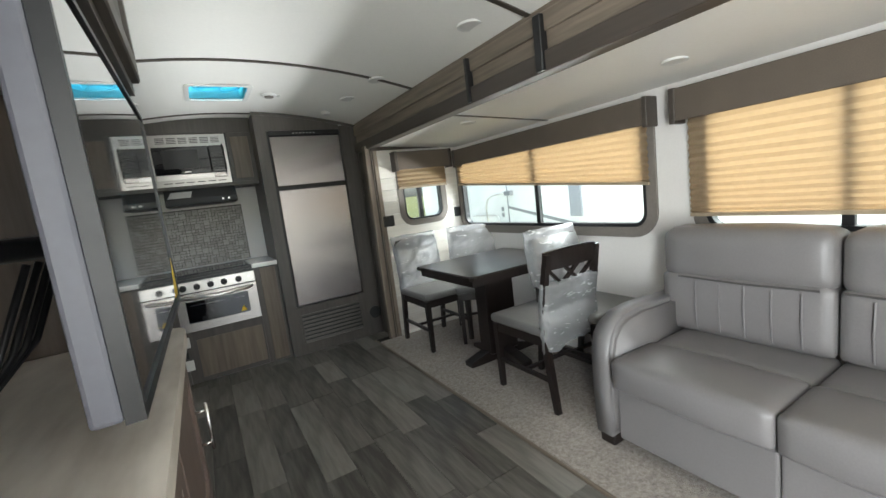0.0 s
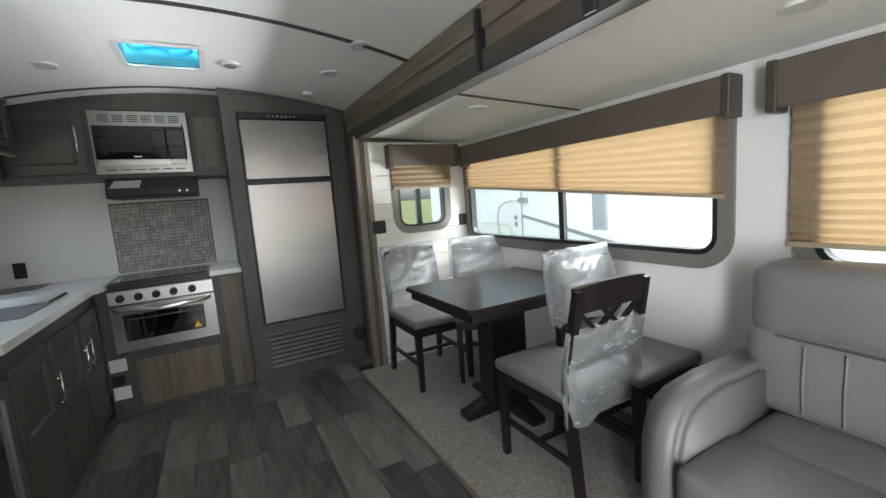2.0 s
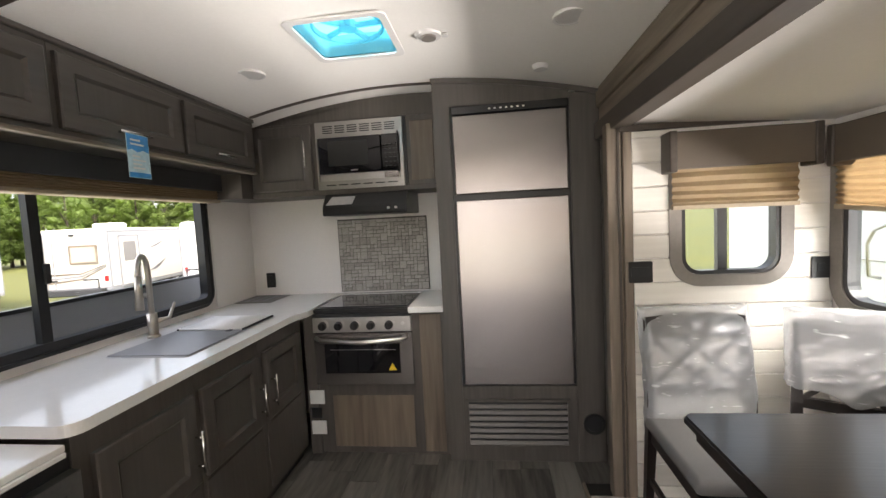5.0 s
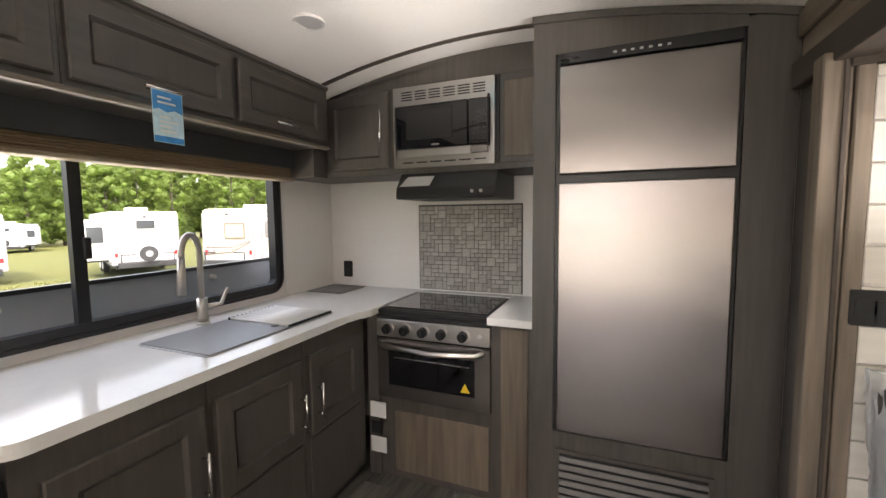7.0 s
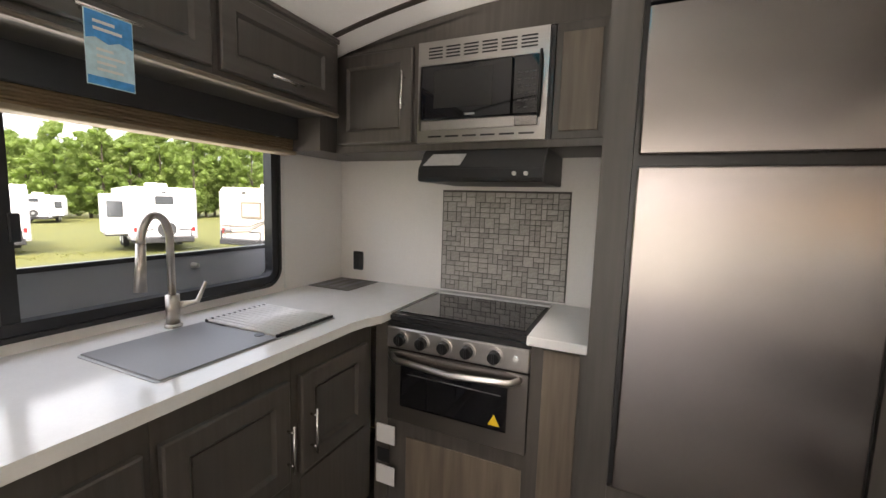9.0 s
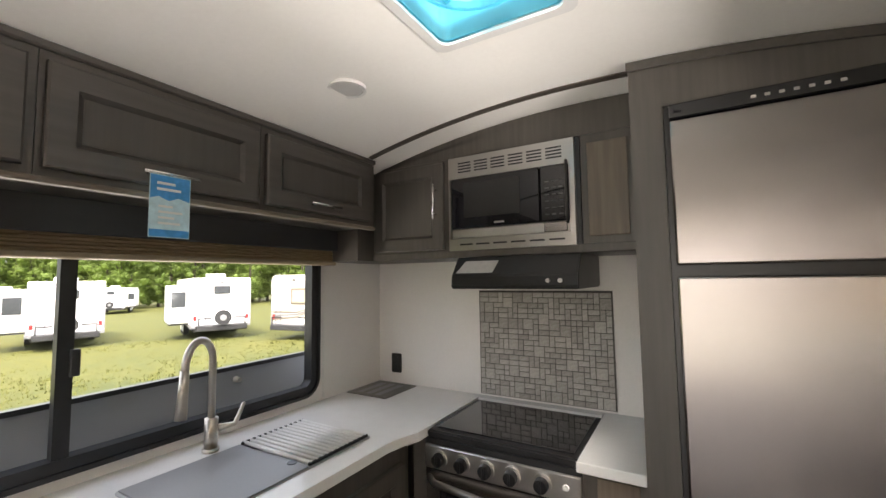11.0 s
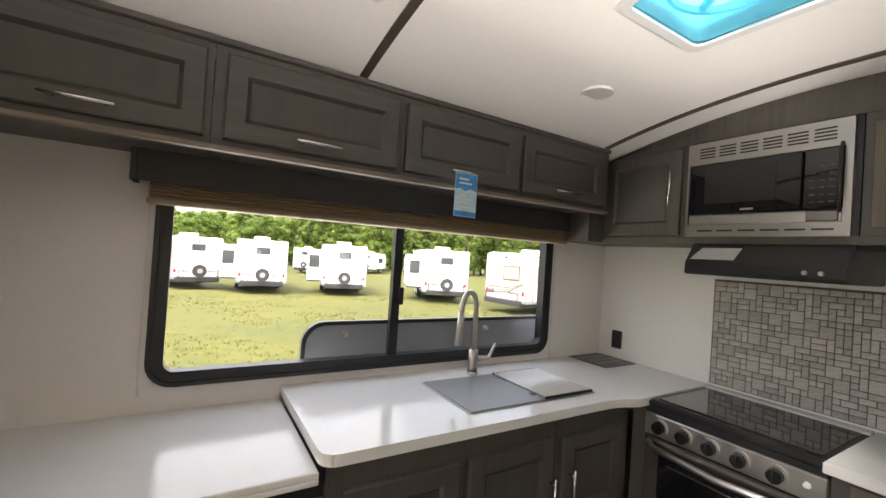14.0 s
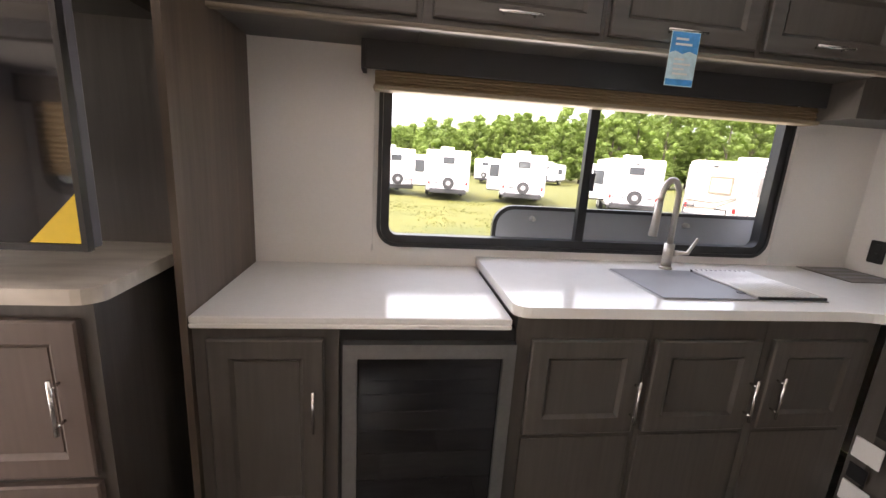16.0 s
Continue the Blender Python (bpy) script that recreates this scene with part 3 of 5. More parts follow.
def pleated_shade(place, u0, u1, top, low0, low1, label, stacked=False):
    """A pleated shade hanging down to low0 at u0 and low1 at u1; its pleats run level."""
    ob = thing("pleated_shade", place((u0 + u1) / 2, min(low0, low1), -0.03), label, "window shade", "pleated shades")
    n = max(4, round((top - min(low0, low1)) / 0.041))
    bm = bmesh.new()
    cols = [u0 + (u1 - u0) * k / 12 for k in range(13)]
    rows = []
    for i in range(2 * n + 1):
        row = []
        for k, u in enumerate(cols):
            low = low0 + (low1 - low0) * k / 12
            f = i / (2 * n)
            f = 0.45 * f + 0.55 * (1 - (1 - f) ** 1.5)   # pleats close up towards the rail
            wave = 0.004 * noise.noise(Vector((u * 3.0, i * 0.35, low0 * 9))) if 0 < i < 2 * n else 0.0
            row.append(bm.verts.new(place(u, top + (low - top) * f + wave, -0.020 - (0.013 if i % 2 else 0.0))))
        rows.append(row)
    for a, b in zip(rows, rows[1:]):
        for k in range(12):
            bm.faces.new((a[k], a[k + 1], b[k + 1], b[k]))
    part("pleats", bm, SHADE, ob)
    bm = bmesh.new()
    slab(bm, lambda u, v, d: place(u, v, d - 0.036), [(u0, low0), (u1, low1), (u1, low1 - 0.018), (u0, low0 - 0.018)], 0.02)
    part("bottom_rail", bm, mat_rail, ob, "tan fabric-covered bottom rail")
    return ob


mat_rail = mat("tan_shade_rail", (0.36, 0.29, 0.20), 0.6, vary=0.1)


def valance(place, u0, u1, v0, v1, reach, label):
    ob = thing("window_valance", place((u0 + u1) / 2, v0, -reach / 2), label, "window valance", "window valances")
    def plate(a, b, c, d, e, f):
        bm = bmesh.new()
        slab(bm, lambda u, v, w: place(u, v, w - f), [(a, c), (b, c), (b, d), (a, d)], f - e)
        bmesh.ops.bevel(bm, geom=list(bm.edges), offset=0.004, segments=1, affect="EDGES")
        return bm
    part("front_board", plate(u0 + 0.03, u1 - 0.03, v0, v1, reach - 0.018, reach), VALANCE, ob)
    part("end_board", plate(u0, u0 + 0.032, v0 - 0.012, v1 + 0.004, 0.0, reach + 0.006), TRIM, ob, "dark end block")
    part("end_board", plate(u1 - 0.032, u1, v0 - 0.012, v1 + 0.004, 0.0, reach + 0.006), TRIM, ob, "dark end block")
    return ob


pleated_shade(on_slide_wall, 2.0, 4.0, 1.68, 1.222, 1.372, "tan pleated shade half lowered, hanging slightly askew")
pleated_shade(on_slide_wall, 0.1, 1.77, 1.68, 1.036, 1.036, "tan pleated shade lowered almost to the sill")
pleated_shade(on_slide_end, 2.50, 3.02, 1.70, 1.40, 1.395, "small tan pleated shade half lowered")
valance(on_slide_wall, 1.945, SY - 0.11, 1.54, 1.69, 0.10, "grey-brown valance box over the dinette window")
valance(on_slide_wall, 0.05, 1.825, 1.525, 1.69, 0.10, "grey-brown valance box over the sofa window")
valance(on_slide_end, 2.46, SW - 0.105, 1.555, 1.715, 0.10, "short grey-brown valance box on the planked wall")
# raised kitchen shade and its board
valance_k = thing("window_valance", (0.03, 3.55, 1.6), "dark board over the kitchen window", "window valance", "window valances")
part("front_board", boxed(0.04, 0.055, 2.50, 4.52, 1.635, 1.742, bevel=0.003), SLATE, valance_k)
part("end_board", boxed(WW, 0.055, 2.485, 2.50, 1.635, 1.742), SLATE, valance_k)
part("end_board", boxed(WW, 0.055, 4.52, 4.535, 1.61, 1.742), WHITEPL, valance_k, "pale end bracket")
kshade = thing("pleated_shade", (0.0, 3.5, 1.57), "tan pleated shade drawn up over the kitchen window", "window shade", "pleated shades")
for k in range(5):
    part("pleat", boxed(WW + 0.012, 0.02 + 0.004 * (k % 2), 2.535, 4.475, 1.585 + 0.011 * k, 1.594 + 0.011 * k, bevel=0.003), SHADE, kshade)
part("bottom_rail", boxed(WW + 0.01, 0.028, 2.53, 4.48, 1.567, 1.585, bevel=0.004), mat_rail, kshade, "tan fabric-covered bottom rail")
for y in (2.535, 4.478):
    cord = thing("shade_cord", (WW + 0.006, y, 0.92), "thin white cord of the kitchen shade with a toggle", "cord", "shade cords")
    part("string", cyl(bmesh.new(), (WW + 0.006, y, 0.94), (WW + 0.006, y, 1.57), 0.0016, seg=6), WHITEPL, cord)
    part("toggle", cyl(bmesh.new(), (WW + 0.008, y, 0.915), (WW + 0.008, y, 0.94), 0.006, 0.004, seg=10), WHITEPL, cord)


# ---- ceiling fittings ----
def ceiling_light(x, y, z, r, label="round flush ceiling light, switched off"):
    ob = thing("ceiling_light", (x, y, z), label, "ceiling light", "ceiling lights")
    part("rim", ring(bmesh.new(), lambda u, v, d: (x + u, y + v, z - 0.007 + d), rounded(2 * r, 2 * r, r - 0.0001, 8), rounded(1.66 * r, 1.66 * r, 0.83 * r - 0.0001, 8), 0.011), WHITEPL, ob)
    part("lens", cyl(bmesh.new(), (x, y, z - 0.006), (x, y, z - 0.001), r * 0.8, r * 0.83, seg=32), LENS, ob, "frosted cover")


for x, y in ((0.605, 3.945), (2.0, 3.64), (2.03, 3.14), (0.66, 3.0), (2.12, 2.2), (0.7, 1.4)):
    ceiling_light(x, y, ceil_z(x), 0.062)
for x, y in ((2.6, 2.97), (2.78, 1.62)):
    ceiling_light(x, y, 1.785 - 0.05 * (x - BX) / (SW - BX), 0.055)
speaker = thing("ceiling_speaker", (1.465, 3.815, ceil_z(1.465)), "round white ceiling speaker with a grey middle", "speaker")
part("rim", cyl(bmesh.new(), (1.465, 3.815, ceil_z(1.465) - 0.012), (1.465, 3.815, ceil_z(1.465)), 0.05, 0.058, seg=28), WHITEPL, speaker)
part("mesh_cover", cyl(bmesh.new(), (1.465, 3.815, ceil_z(1.465) - 0.02), (1.465, 3.815, ceil_z(1.465) - 0.012), 0.03, 0.032, seg=24), GREYFRAME, speaker)
part("tab", boxed(1.52, 1.545, 3.80, 3.83, ceil_z(1.5) - 0.012, ceil_z(1.5), bevel=0.003), WHITEPL, speaker)
solo("smoke_detector", cyl(bmesh.new(), (1.955, 4.125, ceil_z(1.955) - 0.022), (1.955, 4.125, ceil_z(1.955)), 0.032, 0.04, seg=24), WHITEPL, "small round white detector on the ceiling", "smoke detector")

vent = thing("roof_vent", (1.135, 3.785, ceil_z(1.135)), "square roof vent with a cyan translucent dome and fan", "roof vent")
zc = ceil_z(1.135)
part("trim_ring", ring(bmesh.new(), lambda u, v, d: (1.135 + u, 3.785 + v, zc - 0.006 - d), rounded(0.40, 0.40, 0.03), rounded(0.345, 0.345, 0.03), 0.008), WHITEPL, vent)
# white shaft, coloured with the dome's cyan light; fan parts take the same colour
part("shaft", ring(bmesh.new(), lambda u, v, d: (1.135 + u, 3.785 + v, zc + d), rounded(0.352, 0.352, 0.03), rounded(0.34, 0.34, 0.03), 0.09), DOME, vent, "plastic shaft with the dome's cyan light in its colour")
bm = bmesh.new()
slab(bm, lambda u, v, d: (1.135 + u, 3.785 + v, zc + 0.09 + d), rounded(0.36, 0.36, 0.04), 0.006)
part("dome", bm, DOME, vent, "cyan translucent lid").visible_shadow = False
part("fan_hub", cyl(bmesh.new(), (1.135, 3.785, zc + 0.03), (1.135, 3.785, zc + 0.06), 0.035, seg=20), DOME, vent)
for k in range(5):
    a = 2 * math.pi * k / 5
    c, s = math.cos(a), math.sin(a)
    part("fan_blade", tube(bmesh.new(), [(1.135 + c * 0.03, 3.785 + s * 0.03, zc + 0.045), (1.135 + c * 0.135, 3.785 + s * 0.135, zc + 0.05)], 0.012, 6), DOME, vent)
part("fan_ring", ring(bmesh.new(), lambda u, v, d: (1.135 + u, 3.785 + v, zc + 0.035 + d), rounded(0.3, 0.3, 0.149), rounded(0.28, 0.28, 0.139), 0.02), DOME, vent)


# ---- cabinets ----
def handle(parent, p, q, out, r=0.005):
    """A bar pull between two points, standing off along out."""
    p, q, out = Vector(p), Vector(q), Vector(out)
    bm = tube(bmesh.new(), [p + out, q + out], r, 8)
    for f in (0.15, 0.85):
        s = p + (q - p) * f
        tube(bm, [s, s + out], r * 0.8, 6)
    return part("handle", bm, CHROME, parent, "bright metal bar handle", True)


def panel_door(parent, place, u0, u1, v0, v1, material=None, rail=0.055, panel=None, thick=0.02, name="door"):
    """A framed door with a recessed panel; place(u, v, d): d grows out of the cabinet."""
    material = material or CAB
    bm = bmesh.new()
    line = lambda i: [(u0 + i, v0 + i), (u1 - i, v0 + i), (u1 - i, v1 - i), (u0 + i, v1 - i)]
    rings = [(line(0), 0.0), (line(0), thick - 0.004), (line(0.005), thick), (line(rail), thick), (line(rail + 0.012), thick - 0.011)]
    vs = [[bm.verts.new(place(u, v, d)) for u, v in l] for l, d in rings]
    for a, b in zip(vs, vs[1:]):
        for k in range(4):
            bm.faces.new((a[k], a[(k + 1) % 4], b[(k + 1) % 4], b[k]))
    bm.faces.new(vs[-1])
    bmesh.ops.recalc_face_normals(bm, faces=bm.faces)
    door = part(name, bm, material, parent)
    i = rail + 0.012
    part("panel", slab(bmesh.new(), lambda u, v, d: place(u, v, thick - 0.0105 + d), [(u0 + i + 0.002, v0 + i + 0.002), (u1 - i - 0.002, v0 + i + 0.002), (u1 - i - 0.002, v1 - i - 0.002), (u0 + i + 0.002, v1 - i - 0.002)], 0.002), panel or PANEL_DARK, door)
    return door


PANEL_DARK = mat("cabinet_door_panel", (0.076, 0.068, 0.06), 0.5, vary=0.2, scale=7, stretch=GRAIN_Z, fine=50, bump=0.05)

UX, UB, UT = 0.285, 1.735, 2.03
on_upper = lambda u, v, d: (UX + d, u, v)
edges = [2.05, 2.69, 3.295, 3.86, 4.46]
doors = [(2.10, 2.672), (2.722, 3.275), (3.308, 3.848), (3.878, 4.41)]
grips = [(2.332, 2.477), (2.922, 3.068), (3.493, 3.635), (4.052, 4.203)]
for (a, b), (c, d), (g, h) in zip(zip(edges, edges[1:]), doors, grips):
    cab = thing("wall_cabinet", (0.1, (a + b) / 2, UB), "dark grey-brown overhead cabinet with a flip-up panel door", "cabinet", "overhead cabinets over the window")
    part("body", boxed(WW + 0.001, UX, a + 0.001, b - 0.001, UB, UT), CAB_Y, cab)
    dr = panel_door(cab, on_upper, c, d, 1.757, 2.006, CAB_Y)
    handle(dr, (UX + 0.02, g, 1.786), (UX + 0.02, h, 1.786), (0.028, 0, 0))
solo("trim_board", boxed(UX - 0.02, UX + 0.012, 2.05, 4.46, 1.722, 1.737, bevel=0.004), BEAM, "taupe light rail under the overhead cabinets", "trim board")
solo("crown_moulding", boxed(UX - 0.05, UX + 0.014, 2.05, 4.46, UT, ceil_z(UX) - 0.001, bevel=0.004), CAB_Y, "dark moulding between overhead cabinets and ceiling", "moulding")

# hang tag on a handle
tag = thing("hang_tag", (UX + 0.055, 3.555, 1.613), "blue and pale printed card hanging from a cabinet handle", "hang tag")
part("card", boxed(UX + 0.0545, UX + 0.0555, 3.503, 3.605, 1.613, 1.78), TAGWHITE, tag)
bm = bmesh.new()
slab(bm, lambda u, v, d: (UX + 0.0556 + d, u, v), [(3.505, 1.715), (3.525, 1.722), (3.55, 1.712), (3.575, 1.722), (3.603, 1.714), (3.603, 1.778), (3.505, 1.778)], 0.0006)
part("printed_band", bm, TAGBLUE, tag, "blue printed band with a wavy edge")
part("printed_band", boxed(UX + 0.0556, UX + 0.0562, 3.505, 3.603, 1.615, 1.634), TAGBLUE, tag, "blue printed band")
for k in range(4):
    part("text_bar", boxed(UX + 0.0556, UX + 0.0562, 3.525, 3.525 + (0.055, 0.04, 0.06, 0.035)[k], 1.648 + 0.015 * k, 1.654 + 0.015 * k), WHITEPL, tag, "white line of small print")
for k in range(2):
    part("text_bar", boxed(UX + 0.0563, UX + 0.0567, 3.52, 3.52 + (0.06, 0.045)[k], 1.738 + 0.016 * k, 1.745 + 0.016 * k), WHITEPL, tag, "white line of small print")

# end wall: overhead cabinet, microwave, panels
MWY = 4.58
on_mw = lambda u, v, d: (u, MWY - d, v)
bm = bmesh.new()
line = [0.18 + (1.40 - 0.18) * k / 10 for k in range(11)]
slab(bm, lambda u, v, d: (u, MWY + d, v), [(x, 2.035) for x in line] + [(x, ceil_z(x) - 0.002) for x in reversed(line)], 0.03)
solo("fascia_board", bm, CAB, "dark arched fascia board under the ceiling", "fascia board")
cab = thing("wall_cabinet", (0.4, 4.75, 1.6), "dark grey-brown corner wall cabinet with one panel door", "cabinet")
part("body", boxed(UX + 0.001 - 0.1, 0.629, MWY, EW - 0.001, 1.585, 2.034), CAB, cab)
dr = panel_door(cab, on_mw, 0.20, 0.60, 1.625, 2.02, CAB)
handle(dr, (0.565, MWY - 0.02, 1.76), (0.565, MWY - 0.02, 1.92), (0, -0.028, 0))
part("bottom_rail", boxed(0.12, 1.395, MWY - 0.006, MWY + 0.02, 1.585, 1.618, bevel=0.003), CAB, cab)
solo("corner_filler", boxed(WW + 0.001, UX + 0.001 - 0.102, 4.461, EW - 0.001, 1.585, 2.034), CAB, "dark corner filler between overhead cabinets", "filler panel")
cab = thing("wall_cabinet", (1.3, 4.75, 1.6), "dark cabinet side with a brown wood panel beside the microwave", "cabinet")
part("body", boxed(1.201, 1.399, MWY, EW - 0.001, 1.585, 2.034), CAB, cab)
part("panel", boxed(1.225, 1.365, MWY - 0.006, MWY - 0.001, 1.645, 2.0, bevel=0.002), PANEL, cab, "lighter brown wood panel")
part("shelf", boxed(0.631, 1.2, MWY + 0.02, EW - 0.001, 1.585, 1.612), CAB, cab)

MWSTEEL = mat("microwave_steel", (0.45, 0.43, 0.41), 0.3, 1.0, vary=0.05, scale=4, stretch=(0.03, 1, 1), fine=220)
KEYMARK = mat("dim_key_print", (0.07, 0.07, 0.07), 0.5)
mw = thing("microwave_oven", (0.915, 4.7, 1.615), "built-in stainless steel microwave with a black glass door", "microwave")
part("body", boxed(0.634, 1.198, MWY - 0.004, EW - 0.06, 1.613, 2.03), BLACK, mw)
fr = part("trim_frame", holed(on_mw, 0.636, 1.182, 1.615, 2.025, 0.028, [(0.646, 1.160, 1.665, 1.93)]), MWSTEEL, mw)
part("trim_frame_face", boxed(0.647, 1.159, MWY - 0.022, MWY - 0.005, 1.665, 1.71, bevel=0.004), STEEL_V, mw, "steel band below the glass")
part("door_glass", boxed(0.648, 1.045, MWY - 0.026, MWY - 0.005, 1.711, 1.93, bevel=0.004), BLACKGLASS, mw, "black glass door")
part("window_screen", boxed(0.71, 0.965, MWY - 0.0275, MWY - 0.0262, 1.755, 1.905), mat("microwave_window", (0.022, 0.022, 0.022), 0.2), mw, "grey see-through window")
kp = part("control_panel", boxed(1.048, 1.158, MWY - 0.026, MWY - 0.005, 1.711, 1.93, bevel=0.004), BLACKGLASS, mw)
for i in range(3):
    for j in range(6):
        part("key_mark", boxed(1.067 + 0.027 * i, 1.083 + 0.027 * i, MWY - 0.0272, MWY - 0.0262, 1.735 + 0.026 * j, 1.740 + 0.026 * j), KEYMARK, kp)
part("handle", tube(bmesh.new(), [(1.152, MWY - 0.028, 1.70), (1.156, MWY - 0.05, 1.73), (1.156, MWY - 0.05, 1.91), (1.152, MWY - 0.028, 1.94)], 0.006, 8), BLACK, mw, "slim black upright handle", True)
for g in range(6):
    for s in range(4):
        part("vent_slot", boxed(0.685 + 0.078 * g, 0.685 + 0.078 * g + 0.062, MWY - 0.0295, MWY - 0.0275, 1.955 + 0.013 * s, 1.961 + 0.013 * s), BLACK, fr)
for g in range(6):
    part("vent_slot", boxed(0.69 + 0.078 * g, 0.69 + 0.078 * g + 0.06, MWY - 0.0295, MWY - 0.0275, 1.636, 1.643), BLACK, fr)
part("door_button", boxed(1.06, 1.15, MWY - 0.0275, MWY - 0.0222, 1.668, 1.706, bevel=0.002), STEEL, mw, "steel door release button")
part("emblem", boxed(0.85, 0.895, MWY - 0.0272, MWY - 0.0262, 1.722, 1.73), STEEL_V, mw)

hood = thing("range_hood", (0.93, 4.7, 1.45), "black slanted range hood with a paper label", "range hood")
bm = bmesh.new()
slab(bm, lambda u, v, d: (0.67 + d, u, v), [(EW - 0.001, 1.585), (4.565, 1.584), (4.505, 1.505), (4.50, 1.462), (4.505, 1.45), (EW - 0.001, 1.45)], 0.525)
bmesh.ops.bevel(bm, geom=list(bm.edges), offset=0.004, segments=2, affect="EDGES")
part("canopy", bm, BLACK, hood)
for x in (1.085, 1.13):
    part("switch", cyl(bmesh.new(), (x, 4.502, 1.482), (x, 4.49, 1.482), 0.008, seg=12), STEEL_V, hood)
bm = bmesh.new()
slab(bm, lambda u, v, d: (u, 4.5115 + v * 0.048 - d, 1.515 + v * 0.066 + d * 0.7), [(0.69, 0.0), (0.855, 0.0), (0.87, 0.75), (0.72, 0.75)], 0.002)
part("paper_label", bm, mat("grey_paper", (0.42, 0.41, 0.4), 0.6), hood, "white paper label stuck on the slope")

# backsplash, tiles follow at the end of the file
splash = structure("backsplash", boxed(0.60, 1.246, EW - 0.008, EW - 0.002, 0.91, 1.43), GROUT, "grey mosaic tile panel of mixed rectangles behind the cooker", "backsplash")


def outlet(place, u, v, w, h, label, sockets):
    ob = thing("wall_outlet", place(u, v - h / 2, 0), label, "outlet", "wall outlets")
    part("plate", slab(bmesh.new(), lambda a, b, d: place(u + a, v + b, -0.007 + d), rounded(w, h, 0.006, 3), 0.007), BLACK, ob)
    for du, dv in sockets:
        part("socket", slab(bmesh.new(), lambda a, b, d: place(u + du + a, v + dv + b, -0.010 + d), rounded(min(w, h) * 0.46, min(w, h) * 0.46, 0.006, 3), 0.003), RUBBER, ob)


outlet(on_end_wall, 0.062, 1.012, 0.066, 0.108, "black double wall outlet above the counter", ((0, 0.022), (0, -0.022)))
outlet(lambda u, v, d: (u, SY - 0.014 + d, v), 2.362, 1.105, 0.105, 0.098, "black square wall outlet on the planked wall", ((-0.02, 0), (0.02, 0)))
outlet(lambda u, v, d: (u, SY - 0.014 + d, v), 3.118, 1.10, 0.075, 0.095, "black square wall switch on the planked wall", ((0, 0),))

# ---- counters ----
CT, CL, CX = 0.9, 0.853, 0.565
LX = 0.535      # front of the base cabinets
CY = 4.375      # front of the counter beside the cooker
line = [(WW, 3.0), (CX - 0.05, 3.0)]
for k in range(7):
    a = radians(-90 + 90 * k / 6)
    line.append((CX - 0.05 + 0.05 * math.cos(a), 3.05 + 0.05 * math.sin(a)))
line += [(CX, 4.20), (CX + 0.012, 4.27), (CX + 0.03, 4.32), (0.604, 4.345), (0.604, EW - 0.001), (WW, EW - 0.001)]
SINKHOLE = (0.11, 0.46, 3.56, 4.20)
counter = thing("countertop", (0.25, 3.9, CT - 0.035), "glossy white solid-surface countertop with a rounded step", "countertop")
hole = [(0.285 + u, 3.885 + v) for u, v in rounded(0.356, 0.661, 0.015)]
bm = bmesh.new()
layers = []
for z in (CT - 0.035, CT):
    rings, rim_edges = [], []
    for outline in (line, hole):
        vs = [bm.verts.new((u, v, z)) for u, v in outline]
        rim_edges += [bm.edges.new((vs[k], vs[(k + 1) % len(vs)])) for k in range(len(vs))]
        rings.append(vs)
    bmesh.ops.triangle_fill(bm, edges=rim_edges, use_beauty=True)
    layers.append(rings)
for low_ring, high_ring in zip(*layers):
    for k in range(len(low_ring)):
        j = (k + 1) % len(low_ring)
        bm.faces.new((low_ring[k], low_ring[j], high_ring[j], high_ring[k]))
bmesh.ops.recalc_face_normals(bm, faces=bm.faces)
part("slab", bm, QUARTZ, counter)
part("slab", boxed(0.605, 1.188, 4.875, EW - 0.001, CT - 0.035, CT, bevel=0.002), QUARTZ, counter)
part("slab", boxed(1.192, 1.398, CY, EW - 0.001, CT - 0.035, CT, bevel=0.003), QUARTZ, counter)
low = thing("countertop", (0.24, 2.52, CL - 0.035), "lower glossy white counter section beside the tall panel", "countertop")
part("slab", boxed(WW + 0.001, 0.548, 2.052, 2.999, CL - 0.02, CL, bevel=0.004, seg=2), QUARTZ, low)
part("front_edge", boxed(0.50, 0.55, 2.052, 2.999, CL - 0.036, CL - 0.0205, bevel=0.003), QUARTZ, low)

board = solo("sink_cover_board", boxed(0.105, 0.468, 3.555, 3.925, CT + 0.001, CT + 0.007, bevel=0.002), GREYBOARD, "flat grey board covering the sink", "sink cover")
solo("finger_hole_plug", cyl(bmesh.new(), (0.40, 3.915, CT + 0.007), (0.40, 3.915, CT + 0.009), 0.016, seg=20), BLACK, "small dark oval grip on the sink board", "grip hole")
sinkrim = thing("kitchen_sink", (0.285, 4.0, CT), "stainless steel sink rim under a board and drying rack", "sink")
part("rim", ring(bmesh.new(), lambda u, v, d: (0.285 + u, 3.885 + v, CT + d), rounded(0.375, 0.68, 0.02), rounded(0.355, 0.66, 0.015), 0.0025), SINK, sinkrim)
bm = bmesh.new()
ring(bm, lambda u, v, d: (0.285 + u, 3.885 + v, CT - 0.034 + d), rounded(0.354, 0.659, 0.015), rounded(0.348, 0.653, 0.013), 0.035)
slab(bm, lambda u, v, d: (0.285 + u, 3.885 + v, CT - 0.0345 + d), rounded(0.352, 0.657, 0.014), 0.002)
part("basin", bm, SINK, sinkrim, "steel sink below the rack")
rack = thing("drying_rack", (0.285, 4.07, CT), "roll-up stainless drying rack laid over the sink", "drying rack")
